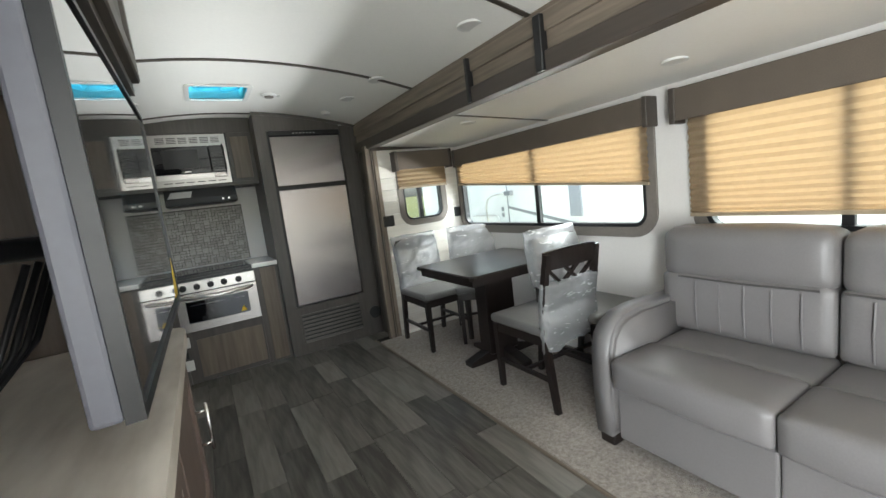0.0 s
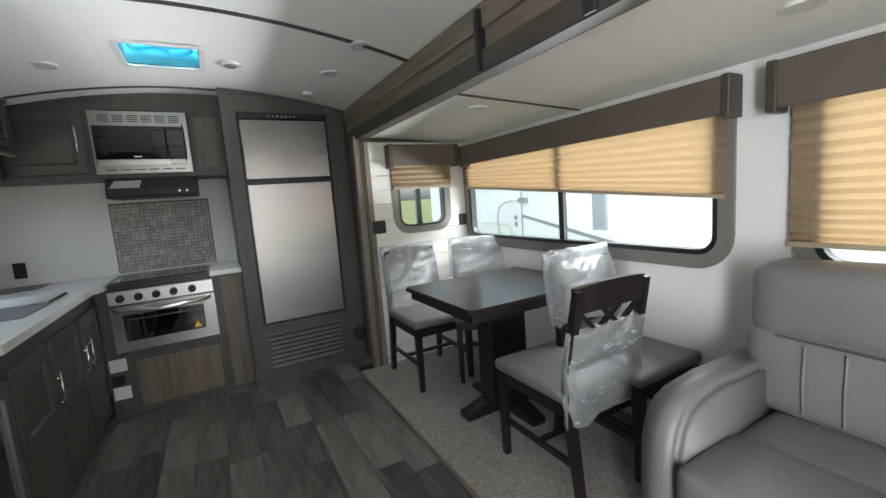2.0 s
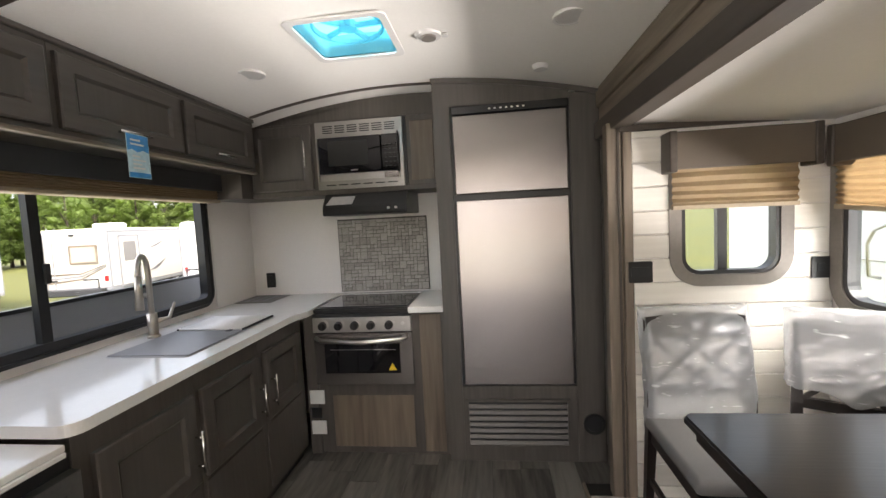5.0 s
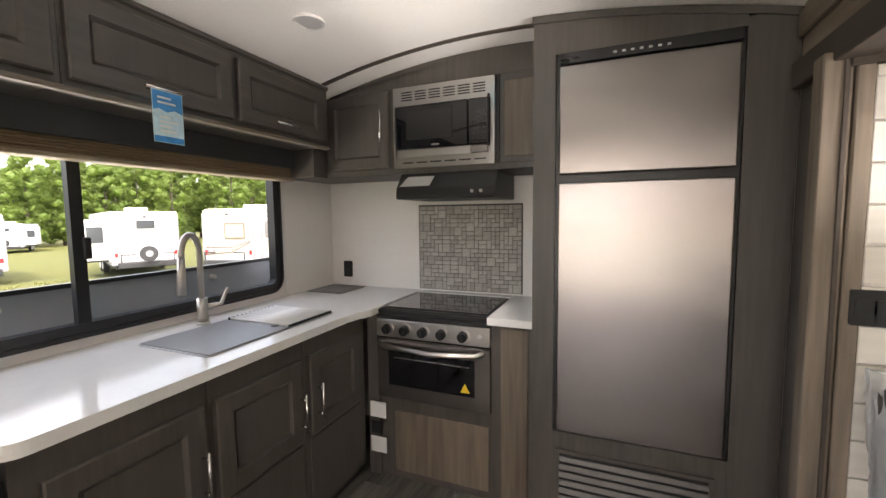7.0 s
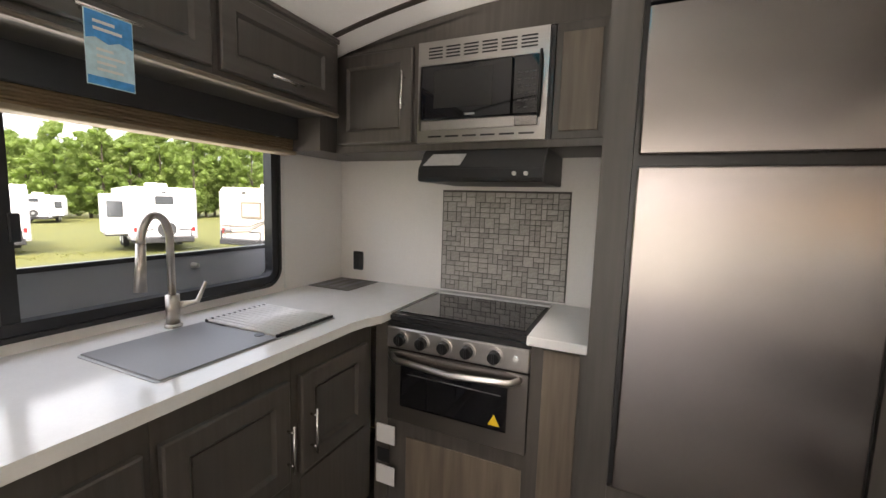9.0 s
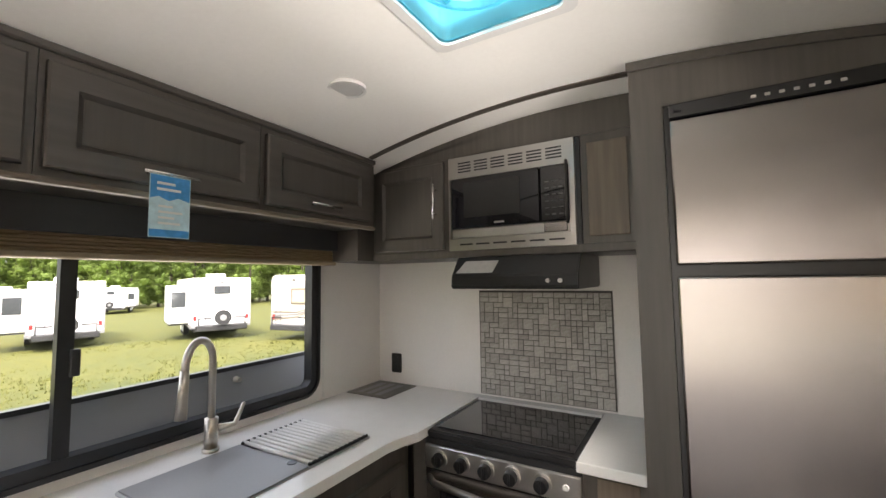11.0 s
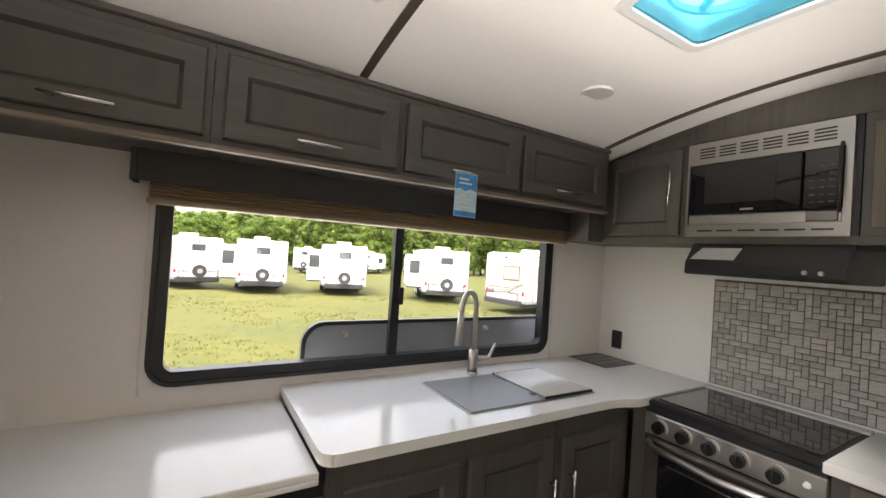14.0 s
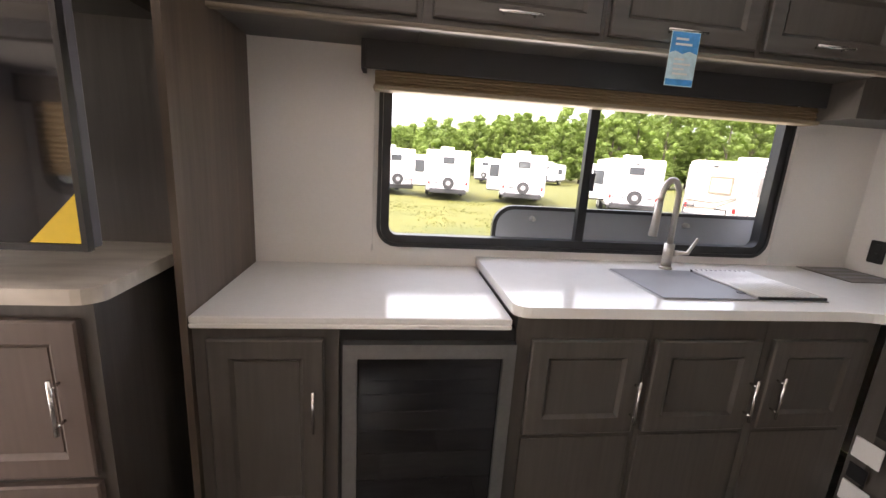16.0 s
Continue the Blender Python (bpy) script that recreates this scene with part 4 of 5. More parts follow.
for k in range(12):
    y = 3.942 + 0.0235 * k
    part("bar", cyl(bmesh.new(), (0.11, y, CT + 0.009), (0.462, y, CT + 0.009), 0.0072, seg=8), RACK, rack, "", True)
for x in (0.112, 0.46):
    part("end_strip", boxed(x - 0.005, x + 0.005, 3.93, 4.21, CT + 0.003, CT + 0.014, bevel=0.002), BLACK, rack, "black silicone end strip")

faucet = thing("kitchen_faucet", (0.055, 3.85, CT), "brushed nickel gooseneck pull-down faucet", "faucet")
fx, fy = 0.055, 3.85
part("base", cyl(cyl(bmesh.new(), (fx, fy, CT), (fx, fy, CT + 0.012), 0.028, seg=24), (fx, fy, CT + 0.012), (fx, fy, CT + 0.115), 0.022, seg=24), NICKEL, faucet, "", True)
dirx, diry = 0.47, -0.88
pts = [(fx, fy, CT + 0.11), (fx, fy, CT + 0.31)]
for k in range(1, 25):
    a = math.pi * k / 24
    s = 0.075 * (1 - math.cos(a))
    pts.append((fx + dirx * s, fy + diry * s, CT + 0.31 + 0.085 * math.sin(a)))
part("neck", tube(bmesh.new(), pts, 0.0125, 14), NICKEL, faucet, "", True)
ex, ey = fx + dirx * 0.15, fy + diry * 0.15
part("spray_head", tube(bmesh.new(), [(ex, ey, CT + 0.31), (ex + 0.003, ey - 0.005, CT + 0.25), (ex + 0.006, ey - 0.012, CT + 0.16)], [0.0135, 0.015, 0.018], 14), NICKEL, faucet, "", True)
part("lever", tube(bmesh.new(), [(fx + 0.01, fy + 0.02, CT + 0.075), (fx + 0.03, fy + 0.07, CT + 0.08), (fx + 0.045, fy + 0.095, CT + 0.15)], [0.014, 0.009, 0.006], 10), NICKEL, faucet, "", True)

cover = thing("flush_counter_vent", (0.09, 4.76, CT), "flush grey metal cover plate set in the counter corner", "counter vent")
part("plate", boxed(-0.045, 0.215, 4.63, 4.905, CT + 0.001, CT + 0.005, bevel=0.0015), mat("dark_pewter", (0.16, 0.15, 0.14), 0.4, 0.6, vary=0.2, scale=25), cover)
for k in range(3):
    part("groove", boxed(0.0 + 0.06 * k, 0.035 + 0.06 * k, 4.66, 4.87, CT + 0.005, CT + 0.006), RVGREY, cover)

# ---- base cabinets under the window ----
on_lower = lambda u, v, d: (LX + d, u, v)
for a, b, (c, d), grip in ((2.053, 2.468, (2.095, 2.425), (2.398, 0.49, 0.63)), (3.02, 3.485, (3.07, 3.462), (3.445, 0.49, 0.65)), (3.485, 3.915, (3.502, 3.895), (3.915 - 0.035, 0.49, 0.65)), (3.915, 4.37, (3.945, 4.315), (3.985, 0.50, 0.66))):
    top = CL - 0.036 if b < 3 else CT - 0.036
    cab = thing("base_cabinet", (0.25, (a + b) / 2, 0), "dark grey-brown base cabinet with a panel door", "cabinet", "base cabinets")
    part("body", boxed(WW + 0.001, LX, a + 0.001, b - 0.001, 0.07, top), CAB, cab)
    part("plinth", boxed(WW + 0.001, LX - 0.04, a + 0.001, b - 0.001, 0.0, 0.069), BLACK, cab)
    dr = panel_door(cab, on_lower, c, d, 0.16 if b < 3 else 0.44, 0.785, CAB, rail=0.06)
    handle(dr, (LX + 0.02, grip[0], grip[1]), (LX + 0.02, grip[0], grip[2]), (0.028, 0, 0))
    if b > 3:
        part("lower_panel", boxed(LX + 0.001, LX + 0.008, c, d, 0.09, 0.42, bevel=0.002), CAB, cab)

bev = thing("beverage_cooler", (0.25, 2.745, 0), "black glass beverage cooler with a steel door frame", "mini fridge")
part("body", boxed(WW + 0.001, LX - 0.005, 2.47, 3.018, 0.0, CL - 0.037), BLACK, bev)
on_bev = lambda u, v, d: (LX + 0.03 - d, u, v)
part("door_frame", holed(on_bev, 2.482, 3.022 - 0.006, 0.09, 0.775, 0.034, [(2.525, 2.975, 0.13, 0.728)]), DARKSTEEL, bev, "steel door frame")
part("glass_door", boxed(LX - 0.003, LX + 0.018, 2.526, 2.974, 0.131, 0.727), BLACKGLASS, bev, "dark glass door")
part("grille", boxed(LX - 0.004, LX + 0.01, 2.49, 3.01, 0.01, 0.08), BLACK, bev)

# ---- cooker and its surround ----
SF = 4.405
cab = thing("base_cabinet", (0.9, 4.7, 0), "dark brown base cabinet housing the cooker", "cabinet")
part("left_stile", boxed(0.54, 0.604, 4.40, EW - 0.001, 0.0, CT - 0.036), CAB, cab)
part("right_stile", boxed(1.205, 1.398, 4.41, EW - 0.001, 0.0, CT - 0.036), CAB, cab)
part("side_panel", boxed(1.25, 1.375, 4.403, 4.409, 0.02, CT - 0.05, bevel=0.002), PANEL, cab, "lighter brown wood panel")
part("lower_front", boxed(0.605, 1.204, 4.42, 4.45, 0.0, 0.43), CAB, cab)
part("drawer_front", boxed(0.69, 1.19, 4.412, 4.419, 0.04, 0.36, bevel=0.002), PANEL, cab, "brown wood panel below the oven")
cook = thing("gas_cooker", (0.9, 4.62, 0.43), "slide-in stainless gas cooker with a black glass lid", "cooker")
part("body", boxed(0.607, 1.203, SF + 0.012, 4.86, 0.44, 0.866), BLACK, cook)
part("control_panel", boxed(0.604, 1.204, SF - 0.018, SF + 0.012, 0.755, 0.845, bevel=0.005, seg=2), STEEL_V, cook)
lid = bmesh.new()
slab(lid, lambda u, v, d: (u, v, 0.866 + d), [(0.606, SF - 0.005), (1.202, SF - 0.005), (1.202, 4.86), (0.606, 4.86)], 0.03)
bmesh.ops.bevel(lid, geom=list(lid.edges), offset=0.007, segments=2, affect="EDGES")
part("lid_frame", lid, BLACK, cook, "black lid frame")
part("front_lip", boxed(0.606, 1.202, SF - 0.012, SF + 0.012, 0.846, 0.867), BLACK, cook)
part("glass_lid", boxed(0.635, 1.173, SF + 0.03, 4.84, 0.8965, 0.901, bevel=0.002), BLACKGLASS, cook, "black glass cooktop lid")
for x in (0.672, 0.77, 0.868, 0.966, 1.075):
    kn = part("knob", cyl(bmesh.new(), (x, SF - 0.018, 0.80), (x, SF - 0.045, 0.797), 0.026, 0.023, seg=24), BLACK, cook, "black control knob", False)
    part("bezel", ring(bmesh.new(), lambda u, v, d: (x + u, SF - 0.018 - d, 0.80 + v), rounded(0.066, 0.066, 0.0329), rounded(0.05, 0.05, 0.0249), 0.008), STEEL_V, kn)
    part("pointer", boxed(x - 0.004, x + 0.004, SF - 0.052, SF - 0.04, 0.776, 0.818, bevel=0.002), BLACK, kn)
part("igniter", cyl(bmesh.new(), (1.155, SF - 0.018, 0.805), (1.155, SF - 0.024, 0.805), 0.010, seg=16), WHITEPL, cook, "small white button")
od = part("oven_door", holed(lambda u, v, d: (u, SF - 0.012 + d, v), 0.606, 1.202, 0.437, 0.748, 0.028, [(0.668, 1.128, 0.505, 0.682)]), STEEL, cook, "stainless oven door")
part("oven_glass", boxed(0.669, 1.127, SF - 0.006, SF + 0.004, 0.506, 0.681), BLACKGLASS, od, "black oven window")
part("rack_line", tube(bmesh.new(), [(0.70, SF + 0.002 - 0.010, 0.648), (1.10, SF + 0.002 - 0.010, 0.645)], 0.0015, 6), STEEL_V, od)
part("oven_handle", tube(bmesh.new(), [(0.622, SF - 0.014, 0.722), (0.66, SF - 0.045, 0.716), (0.905, SF - 0.055, 0.702), (1.14, SF - 0.045, 0.716), (1.17, SF - 0.014, 0.722)], 0.013, 12), STEEL_V, od, "curved steel handle", True)
bm = bmesh.new()
slab(bm, lambda u, v, d: (1.078 + u, SF - 0.0075 + d, 0.52 + v), [(-0.024, 0), (0.024, 0), (0, 0.045)], 0.001)
part("warning_sticker", bm, YELLOW, od, "yellow triangular warning sticker")
for k, z in enumerate((0.315, 0.125)):
    solo("white_plate", boxed(0.552, 0.645, 4.392, 4.3995, z, z + 0.085, bevel=0.002), WHITEPL, "square white label plate beside the cooker", "label plate", "label plates")
solo("black_socket", boxed(0.555, 0.62, 4.392, 4.3995, 0.225, 0.29, bevel=0.003), BLACK, "black outlet between two white plates", "outlet")

# ---- fridge cabinet ----
FY = 4.33
fc = thing("fridge_cabinet", (1.84, 4.64, 0), "tall dark grey-brown cabinet round the refrigerator", "cabinet")
part("left_side", boxed(1.40, 1.49, 4.352, EW - 0.001, 0, 2.145), CAB, fc)
part("right_side", boxed(2.125, BX - 0.002, 4.352, EW - 0.001, 0, 2.03), CAB, fc)
bm = bmesh.new()
line = [1.49 + (2.125 - 1.49) * k / 8 for k in range(9)]
slab(bm, lambda u, v, d: (u, 4.352 + d, v), [(x, 2.0) for x in line] + [(x, ceil_z(x) - 0.004) for x in reversed(line)], 0.03)
part("head_board", bm, CAB, fc)
part("bottom_board", boxed(1.4905, 2.1245, 4.3525, 4.40, 0, 0.44), CAB, fc)
bm = bmesh.new()
line = [1.395 + (BX - 1.395) * k / 8 for k in range(9)]
slab(bm, lambda u, v, d: (u, 4.344 + d, v), [(x, ceil_z(x) - 0.03) for x in line] + [(x, ceil_z(x) - 0.003) for x in reversed(line)], 0.008)
part("arched_trim", bm, CAB_Y, fc)
grille = part("vent_grille", holed(lambda u, v, d: (u, 4.342 + d, v), 1.505, 2.085, 0.085, 0.365, 0.01, [(1.52, 2.07, 0.10, 0.35)]), CAB_Y, fc, "dark louvred air grille")
# black board: the shade between the slats is put into its colour
part("backing", boxed(1.521, 2.069, 4.3502, 4.352, 0.101, 0.349), BLACK, grille, "black board behind the slats for the dark gaps")
for k in range(7):
    z = 0.104 + 0.0352 * k
    bm = bmesh.new()
    slab(bm, lambda u, v, d: (1.521 + d, u, v), [(4.339, z), (4.346, z + 0.019), (4.3495, z + 0.019), (4.343, z - 0.001)], 0.548)
    part("slat", bm, CAB_Y, grille)
fridge = thing("refrigerator", (1.81, 4.6, 0.45), "two-door refrigerator with brushed stainless steel fronts", "refrigerator")
part("body", boxed(1.4915, 2.1235, 4.365, EW - 0.05, 0.445, 1.999), BLACK, fridge)
part("freezer_door", boxed(1.505, 2.108, FY, 4.364, 1.523, 1.945, bevel=0.006, seg=2), FRIDGE, fridge, "brushed steel freezer door")
part("fridge_door", boxed(1.505, 2.108, FY, 4.364, 0.452, 1.49, bevel=0.006, seg=2), FRIDGE, fridge, "brushed steel fridge door")
cp = part("control_strip", boxed(1.505, 2.115, FY + 0.004, 4.364, 1.952, 1.995, bevel=0.003), BLACKGLASS, fridge, "black control strip")
for k in range(7):
    part("indicator", boxed(1.70 + 0.03 * k, 1.712 + 0.03 * k, FY + 0.0025, FY + 0.0042, 1.968, 1.976), STEEL_V, cp)
rv = thing("round_vent", (2.215, 4.345, 0.165), "round black vent beside the fridge grille", "round vent")
part("ring", ring(bmesh.new(), lambda u, v, d: (2.212 + u, 4.343 + d, 0.222 + v), rounded(0.118, 0.118, 0.0589), rounded(0.09, 0.09, 0.0449), 0.009), BLACK, rv)
part("mesh_disc", cyl(bmesh.new(), (2.212, 4.347, 0.222), (2.212, 4.3515, 0.222), 0.0455, seg=24), RUBBER, rv)

# ---- tall end panel and television corner ----
structure("tall_panel", boxed(WW + 0.001, 0.55, 2.03, 2.05, 0, ceil_z(0.3) - 0.03), TALL, "tall brown wood panel at the counter's end", "panel")
structure("niche_back", boxed(0.30, 0.32, 0.12, 2.029, 0, 2.05), CAB, "dark wood back wall of the television corner", "panel")
console = thing("media_console", (0.55, 1.2, 0), "dark wood media console with panel doors and a stone-look top", "console")
part("body", boxed(0.321, 0.745, 0.30, 1.95, 0.06, 0.972), CAB, console)
part("plinth", boxed(0.321, 0.70, 0.30, 1.95, 0.0, 0.059), BLACK, console)
bm = bmesh.new()
line = [(0.321, 0.28), (0.78, 0.28)] + [(0.73 + 0.05 * math.cos(radians(a)), 1.93 + 0.05 * math.sin(radians(a))) for a in (0, 22, 45, 67, 90)] + [(0.321, 1.98)]
slab(bm, lambda u, v, d: (u, v, 0.973 + d), line, 0.037)
part("top", bm, MARBLE, console, "streaked stone-look laminate top")
on_console = lambda u, v, d: (0.745 + d, u, v)
BROWN = mat("brown_console_door", (0.12, 0.088, 0.075), 0.5, vary=0.15, scale=7, stretch=GRAIN_Z)
for a, b in ((0.34, 0.86), (0.87, 1.39), (1.40, 1.92)):
    dr = panel_door(console, on_console, a, b, 0.52, 0.93, BROWN, panel=BROWN)
    handle(dr, (0.765, b - 0.05, 0.66), (0.765, b - 0.05, 0.80), (0.028, 0, 0))
    panel_door(console, on_console, a, b, 0.10, 0.50, BROWN, panel=BROWN, name="drawer")
tv = thing("television", (0.74, 1.57, 1.08), "black flat television on a swing arm with a yellow corner sticker", "television")
tvm = Matrix.Translation((0.772, 1.545, 1.355)) @ Matrix.Rotation(radians(-0.4), 4, "Z")


def tv_part(name, bm, material, parent, label=""):
    bmesh.ops.transform(bm, matrix=tvm, verts=bm.verts)
    return part(name, bm, material, parent, label)


tv_part("casing", boxed(-0.045, -0.012, -0.434, 0.434, -0.258, 0.258, bevel=0.006, seg=2), mat("tv_casing", (0.10, 0.10, 0.12), 0.45, vary=0.1), tv, "grey television casing")
tv_part("bezel", holed(lambda u, v, d: (-0.012 + d, u, v), -0.436, 0.436, -0.26, 0.26, 0.02, [(-0.425, 0.425, -0.245, 0.25)]), BLACK, tv)
tv_part("screen", boxed(-0.0115, 0.004, -0.4245, 0.4245, -0.2445, 0.2495), SCREEN, tv, "glossy black screen")
bm = bmesh.new()
slab(bm, lambda u, v, d: (0.0042 + d, u, v), [(0.325, -0.243), (0.423, -0.243), (0.423, -0.138)], 0.0006)
tv_part("corner_sticker", bm, YELLOW, tv, "yellow triangular corner sticker")
tv_part("back_shell", boxed(-0.085, -0.045, -0.28, 0.28, -0.19, 0.14, bevel=0.01), BLACK, tv)
part("swing_arm", tube(bmesh.new(), [(0.322, 1.45, 1.30), (0.48, 1.40, 1.30), (0.66, 1.5, 1.30)], 0.02, 10), BLACK, tv, "black swing arm", True)
part("wall_plate", boxed(0.3205, 0.335, 1.36, 1.54, 1.20, 1.40, bevel=0.004), BLACK, tv)
for k in range(4):
    y = 1.20 + 0.05 * k
    cable = thing("cable", (0.5, y, 1.02), "loose black cable hanging behind the television", "cable", "television cables")
    pts = [(0.34, y, 1.45), (0.42, y - 0.05, 1.38), (0.50 + 0.02 * k, y - 0.08, 1.18), (0.56, y - 0.02, 1.05 + 0.01 * k), (0.62, y + 0.06, 1.16), (0.66, y + 0.1, 1.28)]
    part("lead", tube(bmesh.new(), pts, 0.005, 6), BLACK, cable, "", True)
upcab = thing("wall_cabinet", (0.55, 1.1, 1.66), "dark overhead cabinet above the television", "cabinet")
part("body", boxed(0.321, 0.78, 0.30, 1.95, 1.665, 2.06), CAB_Y, upcab)
for a, b in ((0.34, 1.11), (1.13, 1.92)):
    panel_door(upcab, lambda u, v, d: (0.78 + d, u, v), a, b, 1.69, 2.04, CAB_Y)

# ---- dinette ----
table = thing("dining_table", (2.68, 2.995, 0.012), "espresso wood pedestal dining table with clipped corners", "table")
TZ, tx0, tx1, ty0, ty1 = 0.765, 2.24, 3.12, 2.62, 3.37
bm = bmesh.new()
slab(bm, lambda u, v, d: (u, v, TZ - 0.028 + d), [(tx0, ty0 + 0.02), (tx0 + 0.02, ty0), (tx1, ty0), (tx1, ty1), (tx0 + 0.02, ty1), (tx0, ty1 - 0.02)], 0.028)
bmesh.ops.bevel(bm, geom=[e for e in bm.edges if abs(e.verts[0].co.z - e.verts[1].co.z) < 1e-5], offset=0.006, segments=2, affect="EDGES")
part("tabletop", bm, TABLETOP, table)
part("apron", boxed(tx0 + 0.03, tx1 - 0.03, ty0 + 0.03, ty1 - 0.03, TZ - 0.075, TZ - 0.0285), ESPRESSO, table)
part("pedestal", boxed(2.56, 2.82, 2.93, 3.07, 0.07, TZ - 0.076, bevel=0.006), ESPRESSO, table)
for s in (-1, 1):
    bm = bmesh.new()
    slab(bm, lambda u, v, d: (2.69 + s * u, 2.955 + d, v), [(0.0, 0.013), (0.30, 0.013), (0.30, 0.045), (0.16, 0.085), (0.0, 0.11)], 0.09)
    part("foot", bm, ESPRESSO, table)
for s in (-1, 1):
    bm = bmesh.new()
    slab(bm, lambda u, v, d: (2.645 + d, 3.0 + s * u, v), [(0.03, 0.013), (0.30, 0.013), (0.30, 0.045), (0.16, 0.085), (0.03, 0.11)], 0.09)
    part("foot", bm, ESPRESSO, table)


def dining_chair(label):
    """Built at the origin: the seat faces +y, the back stands at -y."""
    ch = thing("dining_chair", (0, 0, 0), label, "chair", "chairs round the table")
    w = 0.215
    for s in (-1, 1):
        part("leg", tube(bmesh.new(), [(s * (w - 0.02), 0.225, 0.0), (s * (w - 0.02), 0.225, 0.43)], [0.021, 0.029], 4), ESPRESSO, ch)
        post = [(s * (w - 0.015), -0.26, 0.0), (s * (w - 0.015), -0.205, 0.42), (s * (w - 0.015), -0.21, 0.60), (s * (w - 0.02), -0.268, 0.905)]
        part("leg", tube(bmesh.new(), post, [0.022, 0.028, 0.026, 0.021], 4), ESPRESSO, ch)
        part("stretcher", boxed(s * (w - 0.02) - 0.009, s * (w - 0.02) + 0.009, -0.22, 0.22, 0.17, 0.195), ESPRESSO, ch)
        part("rail", boxed(s * (w - 0.02) - 0.011, s * (w - 0.02) + 0.011, -0.2, 0.22, 0.375, 0.435), ESPRESSO, ch)
    part("stretcher", boxed(-w + 0.03, w - 0.03, -0.02, 0.0, 0.173, 0.193), ESPRESSO, ch)
    for y in (0.222, -0.205):
        part("rail", boxed(-w + 0.03, w - 0.03, y - 0.011, y + 0.011, 0.375, 0.435), ESPRESSO, ch)
    bm = boxed(-0.228, 0.228, -0.21, 0.255, 0.436, 0.492, bevel=0.022, seg=4)
    part("seat", bm, SEAT, ch, "grey vinyl padded seat", True)
    bm = bmesh.new()
    slab(bm, lambda u, v, d: (u, -0.262 + d - 0.012 * (1 - (u / 0.2) ** 2), v), [(0.2 - 0.4 * k / 8, 0.815) for k in range(9)] + [(-0.2 + 0.4 * k / 8, 0.912 + 0.012 * (1 - ((k - 4) / 4) ** 2)) for k in range(9)], 0.022)
    part("top_rail", bm, ESPRESSO, ch)
    part("lower_rail", boxed(-0.19, 0.19, -0.225, -0.205, 0.58, 0.62), ESPRESSO, ch)
    lean = lambda x, z: (x, -0.212 - 0.045 * (z - 0.6) / 0.24, z)
    for a, b in ((-0.19, 0.06), (-0.06, 0.19), (0.06, -0.19), (0.19, -0.06)):
        part("lattice_slat", tube(bmesh.new(), [lean(a, 0.61), lean(b, 0.825)], 0.0125, 4), ESPRESSO, ch)
    return ch


def wrap_on(m, low, high, puff, seed, label):
    """Crumpled clear plastic round a chair back, from low to high, pinched along the top."""
    bm = bmesh.new()
    rows, up, around = [], 44, 112
    ridge = lambda p: 1 - 2 * abs(noise.noise(p))
    for i in range(up + 1):
        z = low + (high - low) * i / up
        y0 = -0.208 if z < 0.6 else -0.21 - 0.058 * (z - 0.6) / 0.3
        row = []
        for k in range(around):
            a = 2 * math.pi * k / around
            c, s = math.cos(a), math.sin(a)
            grow = math.sin(math.pi * min(1, i / up + 0.15)) ** 0.5
            rx, ry = 0.222 + 0.012 * puff, 0.024 + 0.028 * puff * grow
            if i == up:
                ry = 0.008
            sq = 1 / max(abs(c), abs(s)) ** 0.6
            p = Vector((c * 1.6 + seed, s * 1.6, z * 14 + 2.2 * c))
            fold = 0.006 * noise.noise(p * 0.7) + 0.0045 * ridge(p * 1.3) + 0.0025 * ridge(p * 3.1)
            edge = noise.noise(Vector((c * 3, s * 3, seed)))
            sag = 0.02 * math.sin(2 * a + seed) * (1 - i / up) ** 3 + 0.03 * edge * (1 - i / up) ** 2 + 0.016 * edge * (i / up) ** 3
            row.append(bm.verts.new((c * (rx * sq * 0.97 + fold), y0 + s * (ry * sq + fold * 1.3), z + sag)))
        rows.append(row)
    for a, b in zip(rows, rows[1:]):
        for k in range(around):
            bm.faces.new((a[k], a[(k + 1) % around], b[(k + 1) % around], b[k]))
    bm.faces.new(rows[-1])
    ob = new("plastic_wrap", finish(bm, "plastic_wrap", WRAP, True))
    ob.matrix_basis = m
    return tagged(ob, label, "plastic wrap", "chair wraps")


chair = dining_chair("espresso dining chair with lattice back and grey vinyl seat")
spots = [(2.592, 2.385, 0), (2.93, 2.34, 180), (2.54, 3.68, 180), (2.915, 3.50, 150)]
bands = [(0.36, 0.74, 0.5), (0.60, 0.965, 1.5), (0.44, 0.95, 0.5), (0.66, 0.96, 1.6)]
for k, ((x, y, rz), band) in enumerate(zip(spots, bands)):
    m = pose(x, y, 0.012, 0, 0, rz)
    if k == 0:
        chair.matrix_basis = m
    else:
        copy_thing(chair, m)
    wrap_on(m, *band, 11 + k, ("crumpled clear plastic film round the lower half of a chair back", "puffed clear plastic film over a chair back leaning at the table", "crinkled clear plastic film over a chair back by the planked wall", "puffed clear plastic film over a chair's top rail")[k])

# ---- sofa ----
sofa = thing("sofa", (2.75, 1.1, 0.012), "grey leatherette sofa bed with padded arms and two seats", "sofa")


